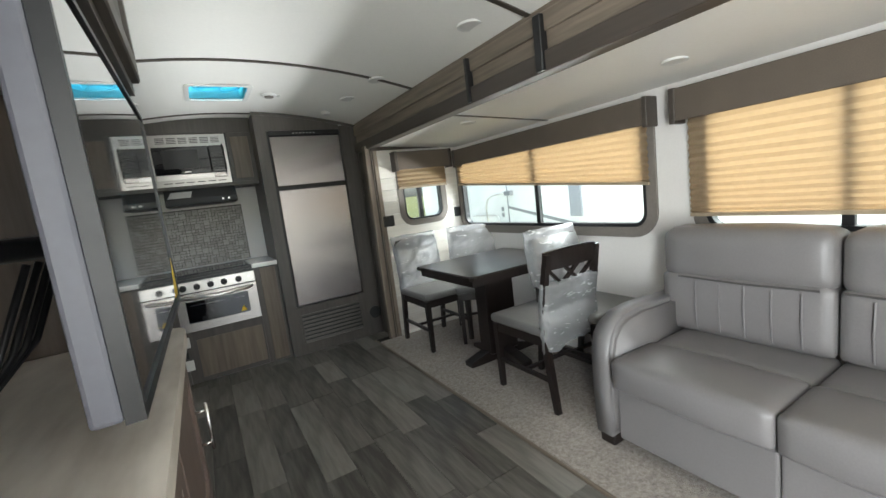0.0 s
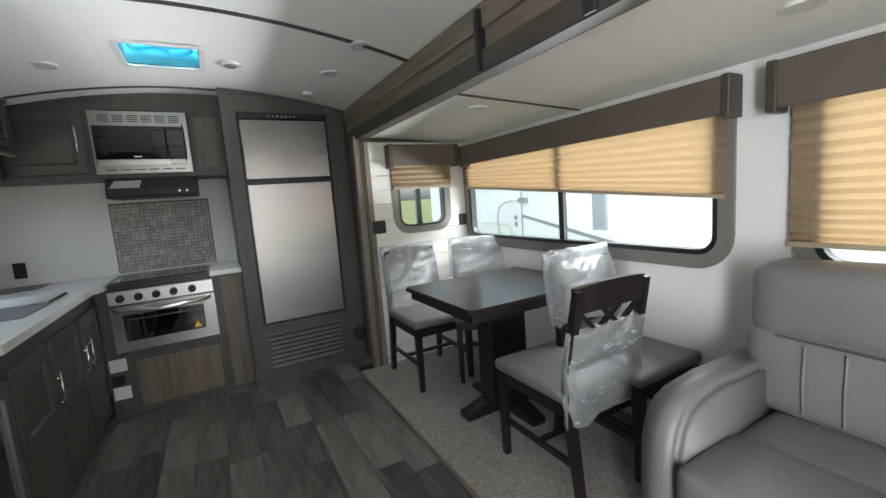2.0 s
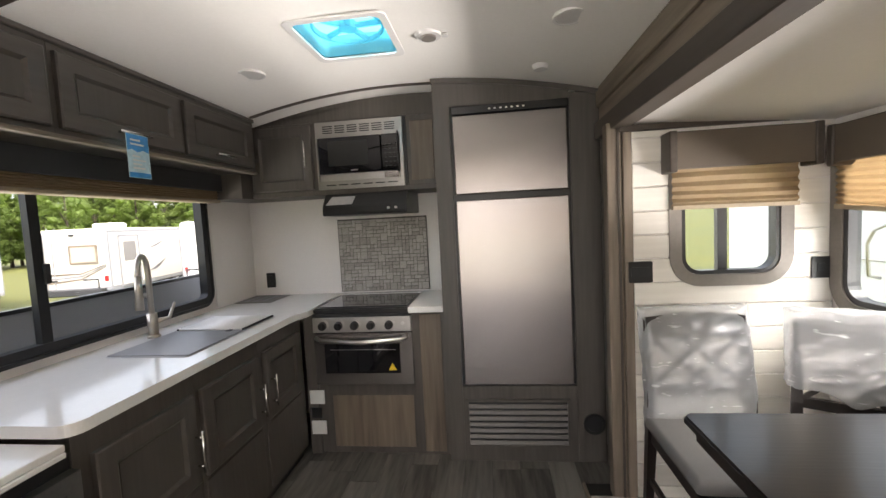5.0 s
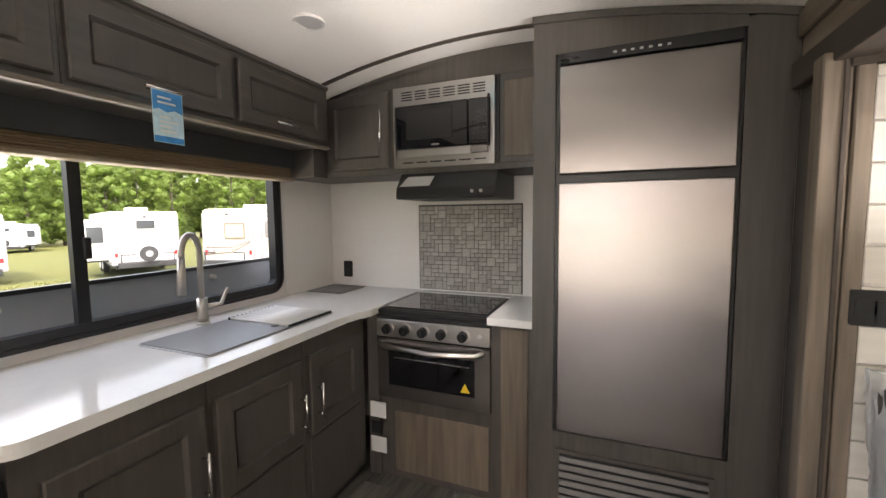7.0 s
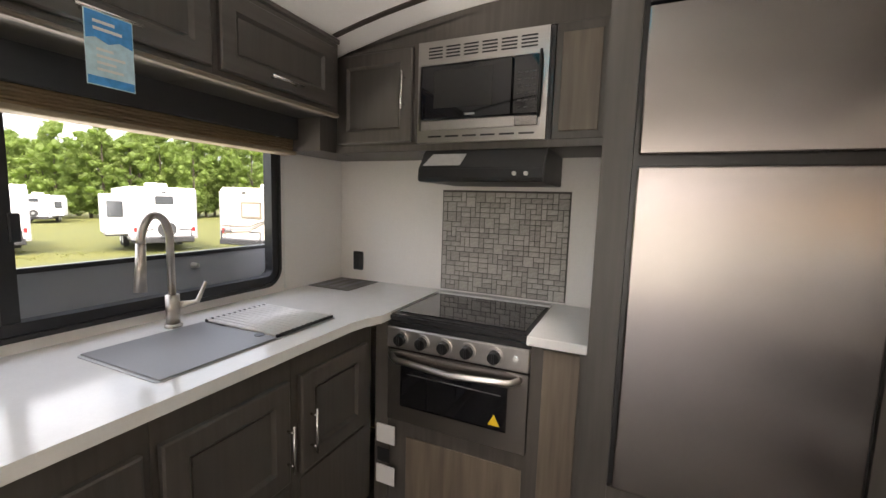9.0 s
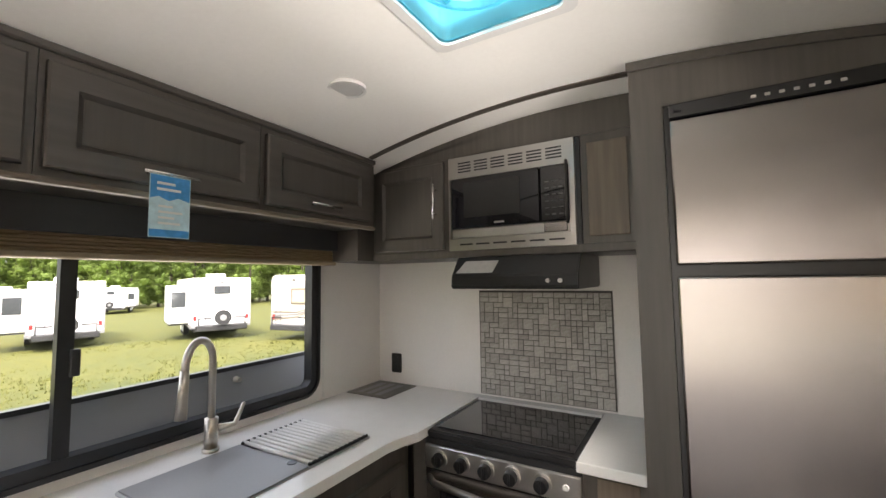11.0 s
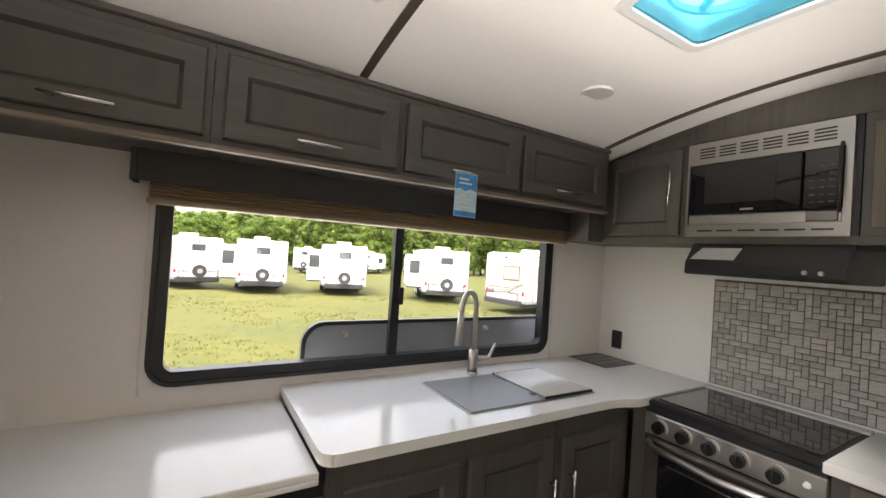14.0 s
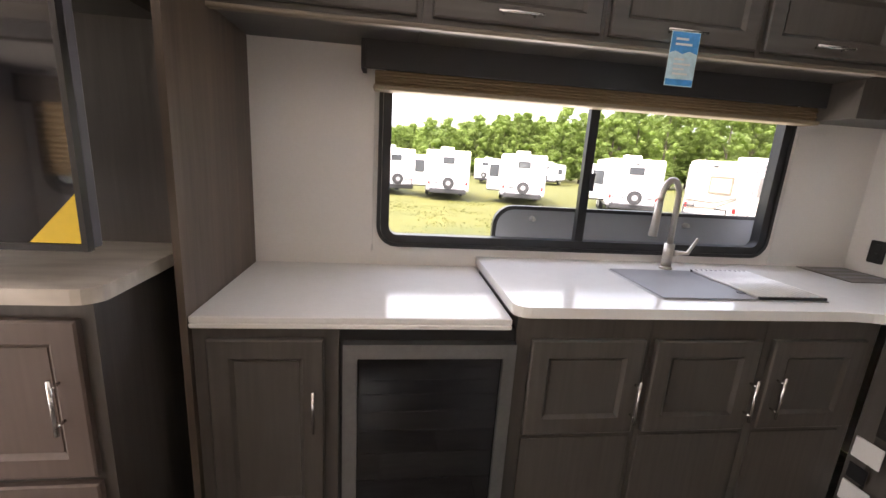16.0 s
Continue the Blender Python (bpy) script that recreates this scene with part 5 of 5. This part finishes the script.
def cushion(name, x0, x1, y0, y1, z0, z1, r, puff, label="", parent=None):
    bm = bmesh.new()
    box(bm, x0, x1, y0, y1, z0, z1)
    bmesh.ops.subdivide_edges(bm, edges=bm.edges, cuts=13, use_grid_fill=True)
    c = Vector(((x0 + x1) / 2, (y0 + y1) / 2, (z0 + z1) / 2))
    h = Vector(((x1 - x0) / 2, (y1 - y0) / 2, (z1 - z0) / 2))
    for v in bm.verts:
        d = v.co - c
        q = Vector((max(-h.x + r, min(h.x - r, d.x)), max(-h.y + r, min(h.y - r, d.y)), max(-h.z + r, min(h.z - r, d.z))))
        o = d - q
        if o.length > 1e-6:
            d = q + o.normalized() * r
        f = [1 - (d[i] / h[i]) ** 2 for i in range(3)]
        d = Vector((d.x + puff * math.copysign(1, d.x) * max(0, f[1] * f[2]), d.y, d.z + puff * math.copysign(1, d.z) * max(0, f[0] * f[1]) * 0.8))
        w = noise.noise(v.co * 7) * 0.004
        if name == "back_cushion":   # creases running up from the stitched seam
            w += 0.007 * max(0.0, noise.noise(Vector((v.co.y * 22, v.co.z * 5, 3.0)))) * max(0.0, 1 - (v.co.z - z0) / (0.6 * (z1 - z0)))
        v.co = c + d + Vector((w, 0, w))
    return part(name, bm, LEATHER, parent or sofa, label, True)


arm_line = [(2.36, 0.07), (2.355, 0.30), (2.36, 0.48), (2.385, 0.56), (2.43, 0.615), (2.50, 0.645), (2.62, 0.655), (2.98, 0.64), (2.98, 0.07)]
for y0, y1 in ((1.72, 1.86), (0.34, 0.48)):
    bm = bmesh.new()
    slab(bm, lambda u, v, d: (u, y0 + d, v), arm_line, y1 - y0)
    bmesh.ops.bevel(bm, geom=[e for e in bm.edges if abs(e.verts[0].co.y - e.verts[1].co.y) < 1e-5], offset=0.028, segments=4, affect="EDGES")
    part("arm", bm, LEATHER, sofa, "", True)
for y0, y1 in ((1.102, 1.718), (0.482, 1.0995)):
    part("base_panel", boxed(2.372, 2.95, y0, y1, 0.075, 0.325, bevel=0.012, seg=3), LEATHER, sofa)
    cushion("seat_cushion", 2.33, 2.652, y0, y1, 0.33, 0.478, 0.024, 0.02)
    cushion("rear_seat_cushion", 2.656, 2.97, y0, y1, 0.34, 0.47, 0.035, 0.008)
    ext = 0.075 if y1 > 1.5 else 0
    back = cushion("back_cushion", 2.885, 3.10, y0 + 0.004, y1 + ext, 0.735, 0.985, 0.055, 0.02)
    low = cushion("lumbar_cushion", 2.877, 3.08, y0 + 0.004, y1 + ext, 0.472, 0.765, 0.03, 0.012)
    part("level_seam", tube(bmesh.new(), [(2.876, y0 + 0.05, 0.750), (2.866, (y0 + y1) / 2, 0.748), (2.876, y1 - 0.02, 0.752)], 0.005, 6), WELT, back)
    for k in range(1, 6):
        y = y0 + (y1 - y0) * k / 6
        part("channel_seam", tube(bmesh.new(), [(2.870, y, 0.50), (2.860, y, 0.61), (2.868, y, 0.735)], 0.004, 6), LEATHER, low)
for x, y in ((2.41, 1.79), (2.41, 0.41), (2.9, 1.79), (2.9, 0.41)):
    part("foot", boxed(x - 0.035, x + 0.035, y - 0.04, y + 0.04, 0.012, 0.072, bevel=0.006), ESPRESSO, sofa, "dark block foot")

# ---- outdoors ----
bm = bmesh.new()
N = 40
side = lambda k: math.copysign(abs(k / N * 2 - 1) ** 2.2, k / N * 2 - 1) * 900
grid = [[bm.verts.new((side(i) - 20, side(j) + 8, ground_z(side(i) - 20) + (0.05 * noise.noise(Vector((side(i), side(j), 0)) * 0.3) if abs(side(i)) < 60 and abs(side(j)) < 60 else 0))) for j in range(N + 1)] for i in range(N + 1)]
for i in range(N):
    for j in range(N):
        bm.faces.new((grid[i][j], grid[i + 1][j], grid[i + 1][j + 1], grid[i][j + 1]))
structure("ground", bm, GRASS, "mown yellow-green meadow with dry patches", "ground")

blades, blade_faces = [], []
turf = random.Random(9)
for _ in range(16000):
    gx, gy = -2.2 - 20 * turf.random() ** 1.6, turf.uniform(-8, 18)
    if noise.noise(Vector((gx, gy, 0)) * 0.5) < turf.uniform(-0.5, 0.4):
        continue
    for _ in range(4):
        px, py, a = gx + turf.gauss(0, 0.05), gy + turf.gauss(0, 0.05), turf.uniform(0, 6.28)
        h, w, o = turf.uniform(0.035, 0.085), turf.uniform(0.008, 0.018), len(blades)
        z = ground_z(px) + 0.05 * noise.noise(Vector((px, py, 0)) * 0.3) - 0.02
        blades += [(px - w * math.sin(a), py + w * math.cos(a), z), (px + w * math.sin(a), py - w * math.cos(a), z), (px + h * 0.5 * math.cos(a), py + h * 0.5 * math.sin(a), z + h)]
        blade_faces.append((o, o + 1, o + 2))
me = bpy.data.meshes.new("grass_tufts")
me.from_pydata(blades, [], blade_faces)
me.materials.append(BLADE)
tagged(new("grass_tufts", me), "short uneven tufts of yellow-green grass", "grass", "", "stuff")

hatch = thing("luggage_hatch", (WW - 0.17, 3.8, 0.6), "raised grey outside hatch seen below the kitchen window", "hatch")
part("door_skin", slab(bmesh.new(), lambda u, v, d: (WW - 0.16 - d, 4.05 + u, 0.745 + v), rounded(1.86, 0.72, 0.09), 0.02), HATCH, hatch)
part("edge_trim", ring(bmesh.new(), lambda u, v, d: (WW - 0.155 - d, 4.05 + u, 0.745 + v), rounded(1.89, 0.75, 0.10), rounded(1.855, 0.715, 0.09), 0.03), RUBBER, hatch, "black edge trim")
for y in (3.30, 4.12):
    part("latch", cyl(bmesh.new(), (WW - 0.16, y, 1.06), (WW - 0.13, y, 1.06), 0.014, 0.010, seg=14), STEEL_V, hatch, "steel thumb latch")
part("hinge_rail", boxed(WW - 0.18, WW - 0.05, 3.2, 4.9, 0.365, 0.395), RVGREY, hatch)


def travel_trailer(x, y, rz, length, label, slide=1, spare=True, striped=False):
    """Built at its place with its rear end facing local +x."""
    tr = thing("travel_trailer", (0, 0, 0), label, "trailer", "parked trailers")
    L = length
    bm = bmesh.new()
    slab(bm, lambda u, v, d: (u, -1.22 + d, v), [(0, 0.55), (0.02, 2.68), (-0.10, 2.84), (-L, 2.78), (-L - 0.3, 2.3), (-L - 0.2, 0.55)], 2.44)
    bmesh.ops.bevel(bm, geom=[e for e in bm.edges if abs(e.verts[0].co.y - e.verts[1].co.y) > 0.1], offset=0.08, segments=3, affect="EDGES")
    part("body", bm, RVCREAM if striped else RVWHITE, tr)
    part("underframe", boxed(-L, -0.1, -1.1, 1.1, 0.38, 0.56), RVDARK, tr)
    part("skirt_stripe", boxed(-L, 0.012, -1.235, 1.235, 0.56, 0.70), RVGREY, tr)
    part("roof_unit", boxed(-2.3, -1.5, -0.4, 0.4, 2.79, 3.05, bevel=0.06, seg=2), RVWHITE, tr)
    w = None if striped else part("window", boxed(0.018, 0.045, -0.34, 0.34, 2.10, 2.46, bevel=0.012), RVDARK, tr)
    if w:
        part("pane", boxed(0.045, 0.05, -0.30, 0.30, 2.14, 2.42), RVGLASS, w)
    part("bumper", boxed(0.02, 0.3, -1.05, 1.05, 0.44, 0.66, bevel=0.02), RVDARK, tr)
    for s in (-1, 1):
        part("rack_rail", tube(bmesh.new(), [(0.26, s * 0.95, 0.62), (0.26, s * 0.95, 1.0), (0.26, s * 0.45, 1.0)], 0.032, 6), RVDARK, tr)
        part("tail_light", boxed(0.02, 0.05, s * 1.08 - 0.06, s * 1.08 + 0.06, 0.9, 1.1), mat_tail, tr, "red tail light")
        part("corner_trim", boxed(-0.03, 0.03, s * 1.225 - 0.02, s * 1.225 + 0.02, 0.6, 2.66), RVGREY, tr)
        for wx in (-L * 0.45, -L * 0.45 - 0.85):
            wh = part("wheel", cyl(bmesh.new(), (wx, s * 1.0, 0.33), (wx, s * 1.22, 0.33), 0.34, seg=20), RVDARK, tr)
            part("rim", cyl(bmesh.new(), (wx, s * 1.21, 0.33), (wx, s * 1.235, 0.33), 0.17, seg=16), RVWHITE, wh)
        sw = part("window", boxed(-L * 0.75, -L * 0.75 + 0.8, s * 1.215, s * 1.215 + s * 0.03, 1.6, 2.25) if s > 0 else boxed(-L * 0.75, -L * 0.75 + 0.8, -1.245, -1.215, 1.6, 2.25), RVGLASS, tr)
    if striped:
        dr = part("door", boxed(-1.55, -0.55, 1.222, 1.25, 0.68, 2.48, bevel=0.015), RVCREAM, tr, "cream entry door")
        part("pane", boxed(-1.4, -0.72, 1.25, 1.258, 1.55, 2.3), mat("grey_door_pane", (0.2, 0.19, 0.18), 0.3), dr)
        part("door_frame", holed(lambda u, v, d: (u, 1.221 + d, v), -1.62, -0.48, 0.62, 2.56, 0.035, [(-1.56, -0.54, 0.67, 2.49)]), RVGREY, dr)
        for z, rise in ((1.95, 0.35), (1.0, 0.5)):
            part("swoosh", slab(bmesh.new(), lambda u, v, d: (u, 1.222 + d, v), [(-2.1, z), (-2.6, z + 0.04), (-3.4, z + rise), (-2.9, z + rise * 0.35)], 0.006), RVGREY, tr, "grey side swoosh")
        part("roof_edge", boxed(-L, 0.0, 1.20, 1.235, 2.66, 2.75), RVGREY, tr)
        bw = part("window", boxed(0.018, 0.04, -0.15, 0.85, 1.55, 2.25, bevel=0.02), BEAM, tr, "tan framed window")
        part("pane", boxed(0.04, 0.046, -0.07, 0.77, 1.63, 2.17), mat("drawn_tan_blind", (0.42, 0.36, 0.28), 0.5), bw)
        for k in range(3):
            part("stripe", slab(bmesh.new(), lambda u, v, d: (0.02 + d, u, v), [(-1.15, 0.85 + 0.16 * k), (0.2, 0.98 + 0.1 * k), (1.1, 1.42 + 0.04 * k), (1.1, 1.45 + 0.04 * k), (0.2, 1.03 + 0.1 * k), (-1.15, 0.92 + 0.16 * k)], 0.006), (BEAM, RVGREY, BEAM)[k], tr, "curved stripe")
    part("ladder_rail", tube(bmesh.new(), [(0.06, -0.95, 0.7), (0.07, -0.95, 2.7), (-0.15, -0.95, 2.88)], 0.018, 6), RVGREY, tr)
    part("ladder_rail", tube(bmesh.new(), [(0.06, -0.68, 0.7), (0.07, -0.68, 2.7), (-0.15, -0.68, 2.88)], 0.018, 6), RVGREY, tr)
    part("camera_lamp", boxed(0.0, 0.06, -0.09, 0.09, 2.58, 2.65), RVDARK, tr)
    if spare:
        sp = part("spare_tyre", cyl(bmesh.new(), (0.30, 0, 1.02), (0.47, 0, 1.02), 0.34, seg=24), RVDARK, tr)
        part("rim", cyl(bmesh.new(), (0.45, 0, 1.02), (0.48, 0, 1.02), 0.14, seg=18), RVGREY, sp)
    if slide:
        sl = part("slide_out", boxed(-2.9, -0.9, slide * 1.22, slide * 2.05, 0.75, 2.5, bevel=0.04) if slide > 0 else boxed(-2.9, -0.9, -2.05, -1.22, 0.75, 2.5, bevel=0.04), RVWHITE, tr)
        part("window", boxed(-0.9, -0.86, slide * 1.65 - 0.28, slide * 1.65 + 0.28, 1.5, 2.2), RVGLASS, sl)
        part("edge_trim", boxed(-0.90, -0.87, slide * 2.03 - 0.03, slide * 2.03 + 0.03, 0.75, 2.5), RVGREY, sl)
        part("underside", boxed(-2.85, -0.95, slide * 1.6 - 0.4, slide * 1.6 + 0.4, 0.68, 0.75), RVDARK, sl)
    tr.matrix_basis = pose(x, y, ground_z(x), 0, 0, rz)
    return tr


mat_tail = mat("red_lens", (0.4, 0.02, 0.02), 0.3)
TL = "white travel trailer parked rear-on with a spare tyre"
travel_trailer(-21.0, 10.0, -14, 7.0, TL, -1)
travel_trailer(-22.0, 5.85, -4, 7.0, TL, -1)
travel_trailer(-24.3, 2.9, 16, 7.5, TL, 0)
travel_trailer(-27.0, -1.6, 24, 8.5, "long white trailer seen partly from its side", 1)
travel_trailer(-17.2, 14.4, -22, 7.0, "white travel trailer with a slide-out box open", -1)
travel_trailer(-13.3, 15.28, -80, 7.0, "cream travel trailer with curved stripes and a side door", 0, False, True)
travel_trailer(-9.0, 16.9, -80, 7.0, "white travel trailer parked beside the cream one", 0)
for k in range(13):
    travel_trailer(-46 - (k % 3) * 3, -16 + k * 4.9, -4 * k + 9 * (k % 2), 7.5, "far white trailer in the back row", (-1) ** k)
travel_trailer(6.0, 16.0, 60, 7.0, "white trailer beyond the small end window", 1)

# the neighbour trailer beside the dinette windows
nb = thing("neighbour_trailer", (6.4, 3, GROUND), "white trailer side wall parked close by with a step rail", "trailer")
part("wall", boxed(5.4, 7.9, -4.0, 9.0, GROUND + 0.6, 2.5, bevel=0.05, seg=2), RVWHITE, nb)
part("underframe", boxed(5.6, 7.7, -4.0, 9.0, GROUND + 0.3, GROUND + 0.62), RVDARK, nb)
part("door_window", boxed(5.37, 5.405, 4.415, 4.63, 0.755, 1.95, bevel=0.01), HATCH, nb, "narrow grey window")
part("stripe", slab(bmesh.new(), lambda u, v, d: (5.392 + d, u, v), [(0.5, -0.20), (5.97, 0.90), (5.97, 0.945), (0.5, -0.13)], 0.006), RVGREY, nb, "sloping grey stripe")
part("stripe", slab(bmesh.new(), lambda u, v, d: (5.392 + d, u, v), [(0.5, -0.42), (5.0, 0.56), (5.0, 0.60), (0.5, -0.36)], 0.006), TAGBLUE, nb, "blue swoosh")
part("grab_handle", tube(bmesh.new(), [(5.38, 6.42, 0.62), (5.30, 6.45, 0.64), (5.28, 6.45, 0.95), (5.28, 6.38, 1.09), (5.28, 6.22, 1.15), (5.36, 6.02, 1.17)], 0.016, 8), STEEL_V, nb, "", True)
part("porch_lamp", boxed(5.32, 5.40, 5.83, 5.99, 1.12, 1.20, bevel=0.01), RVGREY, nb)
part("door_seal", boxed(5.39, 5.402, 5.975, 5.99, -0.2, 2.3), RVGREY, nb, "grey door seam")
part("latch_plate", boxed(5.385, 5.402, 6.10, 6.16, 0.86, 0.93, bevel=0.004), RVGREY, nb)
part("latch_plate", boxed(5.385, 5.402, 6.10, 6.16, 0.76, 0.83, bevel=0.004), RVGREY, nb)
part("step_rail", tube(bmesh.new(), [(5.36, 6.95, 0.78), (5.30, 6.90, 0.80), (5.30, 6.2, 0.80), (5.30, 6.14, 0.76), (5.30, 6.14, 0.58)], 0.014, 8), STEEL_V, nb, "", True)
for s in range(2):
    wh = part("wheel", cyl(bmesh.new(), (5.5, -0.5 - 0.9 * s, GROUND + 0.33), (5.72, -0.5 - 0.9 * s, GROUND + 0.33), 0.33, seg=20), RVDARK, nb)

# far trees
rnd = random.Random(4)
verts, faces = [], []
base_bm = bmesh.new()
bmesh.ops.create_icosphere(base_bm, subdivisions=1, radius=1.0)
unit = [v.co.copy() for v in base_bm.verts]
tris = [[v.index for v in f.verts] for f in base_bm.faces]
base_bm.free()


def clump(c, r):
    o = len(verts)
    for u in unit:
        k = rnd.uniform(0.75, 1.2)
        verts.append((c[0] + u.x * r * k, c[1] + u.y * r * k, c[2] + u.z * r * 0.8 * k))
    faces.extend([[o + i for i in t] for t in tris])
    for _ in range(26):
        d = Vector((rnd.gauss(0, 1), rnd.gauss(0, 1), rnd.gauss(0, 1))).normalized() * r * rnd.uniform(0.9, 1.6)
        p = Vector(c) + d
        o = len(verts)
        for _ in range(3):
            verts.append((p.x + rnd.uniform(-0.22, 0.22), p.y + rnd.uniform(-0.22, 0.22), p.z + rnd.uniform(-0.2, 0.2)))
        faces.append([o, o + 1, o + 2])


trunks = bmesh.new()
for k in range(150):
    a = radians(-35 + 115 * k / 149 + rnd.uniform(-0.4, 0.4))
    dist = rnd.uniform(72, 92)
    x, y = 1.5 - dist * math.cos(a), 2.8 + dist * math.sin(a)
    base = ground_z(x)
    h = rnd.uniform(6.8, 9.2) + 5.5 * min(1.0, max(0.0, math.degrees(a) / 34))
    tube(trunks, [(x, y, base - 0.2), (x + 0.1, y, base + h * 0.4), (x, y + 0.1, base + h * 0.85)], [0.22, 0.16, 0.05], 6)
    for s in range(3):
        b = rnd.uniform(0, 6.28)
        tube(trunks, [(x, y, base + h * 0.4), (x + math.cos(b) * 1.4, y + math.sin(b) * 1.4, base + h * 0.65)], [0.09, 0.03], 5)
    for _ in range(105):
        t = rnd.uniform(0.08, 1.0)
        rr = 2.6 * math.sin(math.pi * min(0.97, 0.18 + 0.8 * t)) + 0.4
        b = rnd.uniform(0, 6.28)
        q = rnd.uniform(0.2, 1.0) * rr
        clump((x + math.cos(b) * q, y + math.sin(b) * q, base + h * t), rnd.uniform(0.28, 0.7))
me = bpy.data.meshes.new("woods")
me.from_pydata(verts, [], faces)
me.materials.append(LEAF)
tagged(new("woods", me), "leafy green tree line behind the parked trailers", "trees", "", "stuff")
tagged(new("tree_trunks", finish(trunks, "tree_trunks", BARK)), "brown trunks and limbs of the far tree line", "trees", "", "stuff")

# ---- pieces: planked wall, floor planks, tiles ----
lap = thing("planked_wall", (2.7, SY, 0.012), "whitewashed shiplap planks on the slide-out end wall", "planking", "", "structure")
cache = {}


def piece(name, size, at, material, parent, bevel):
    if size not in cache:
        bm = boxed(-size[0] / 2, size[0] / 2, -size[1] / 2, size[1] / 2, -size[2] / 2, size[2] / 2, bevel=bevel)
        cache[size] = finish(bm, name, material)
    ob = new(name, cache[size])
    ob.parent = parent
    ob.location = Vector(at) - whole(parent)
    return ob


z, h = 0.013, 0.062
hx0, hx1, hz0 = SWIN[0] - 0.01, SWIN[1] + 0.01, SWIN[2] - 0.01
while z < 1.735:
    spans = [(BX + 0.055, SW - 0.001)] if z + h < hz0 else [(BX + 0.055, hx0), (hx1, SW - 0.001)]
    for a, b in spans:
        piece("plank", (round(b - a, 4), 0.012, round(h - 0.006, 4)), ((a + b) / 2, SY - 0.0075, z + h / 2), SHIPLAP, lap, 0.002)
    z += h
    h = min(0.109, 1.745 - z)

rnd = random.Random(9)
x = WW
W = 0.155
row = 0
while x < 2.09:
    w = min(W, 2.096 - x)
    y = BACK - rnd.uniform(0, 0.8)
    while y < EW:
        ln = rnd.choice((0.46, 0.62, 0.78, 0.92))
        a, b = max(y, BACK), min(y + ln, EW)
        if b - a > 0.02:
            piece("plank", (round(w - 0.0016, 4), round(b - a - 0.0016, 3), 0.004), (x + w / 2, (a + b) / 2, -0.002), FLOOR, floor, 0.0006)
        y += ln
    x += W
x0 = 2.0965
piece("plank", (BX + 0.05 - x0, EW - SY - 0.12, 0.004), ((x0 + BX + 0.05) / 2, (EW + SY + 0.1) / 2, -0.002), FLOOR, floor, 0.0006)

# mosaic: rectangles of one to three units
U, cols, rws = 0.0255, 25, 20
used = [[False] * rws for _ in range(cols)]
for i in range(cols):
    for j in range(rws):
        if used[i][j]:
            continue
        opts = [(1, 1), (1, 1), (1, 2), (2, 1), (2, 2), (2, 2), (2, 1), (1, 2), (1, 2), (2, 1)]
        rnd.shuffle(opts)
        for a, b in opts:
            if i + a <= cols and j + b <= rws and not any(used[i + p][j + q] for p in range(a) for q in range(b)):
                break
        else:
            a, b = 1, 1
        for p in range(a):
            for q in range(b):
                used[i + p][j + q] = True
        piece("tile", (round(a * U - 0.0032, 4), 0.004, round(b * U - 0.0032, 4)), (0.604 + (i + a / 2) * U, EW - 0.0095 - rnd.uniform(0, 0.0012), 0.912 + (j + b / 2) * U), TILE, splash, 0.0008)
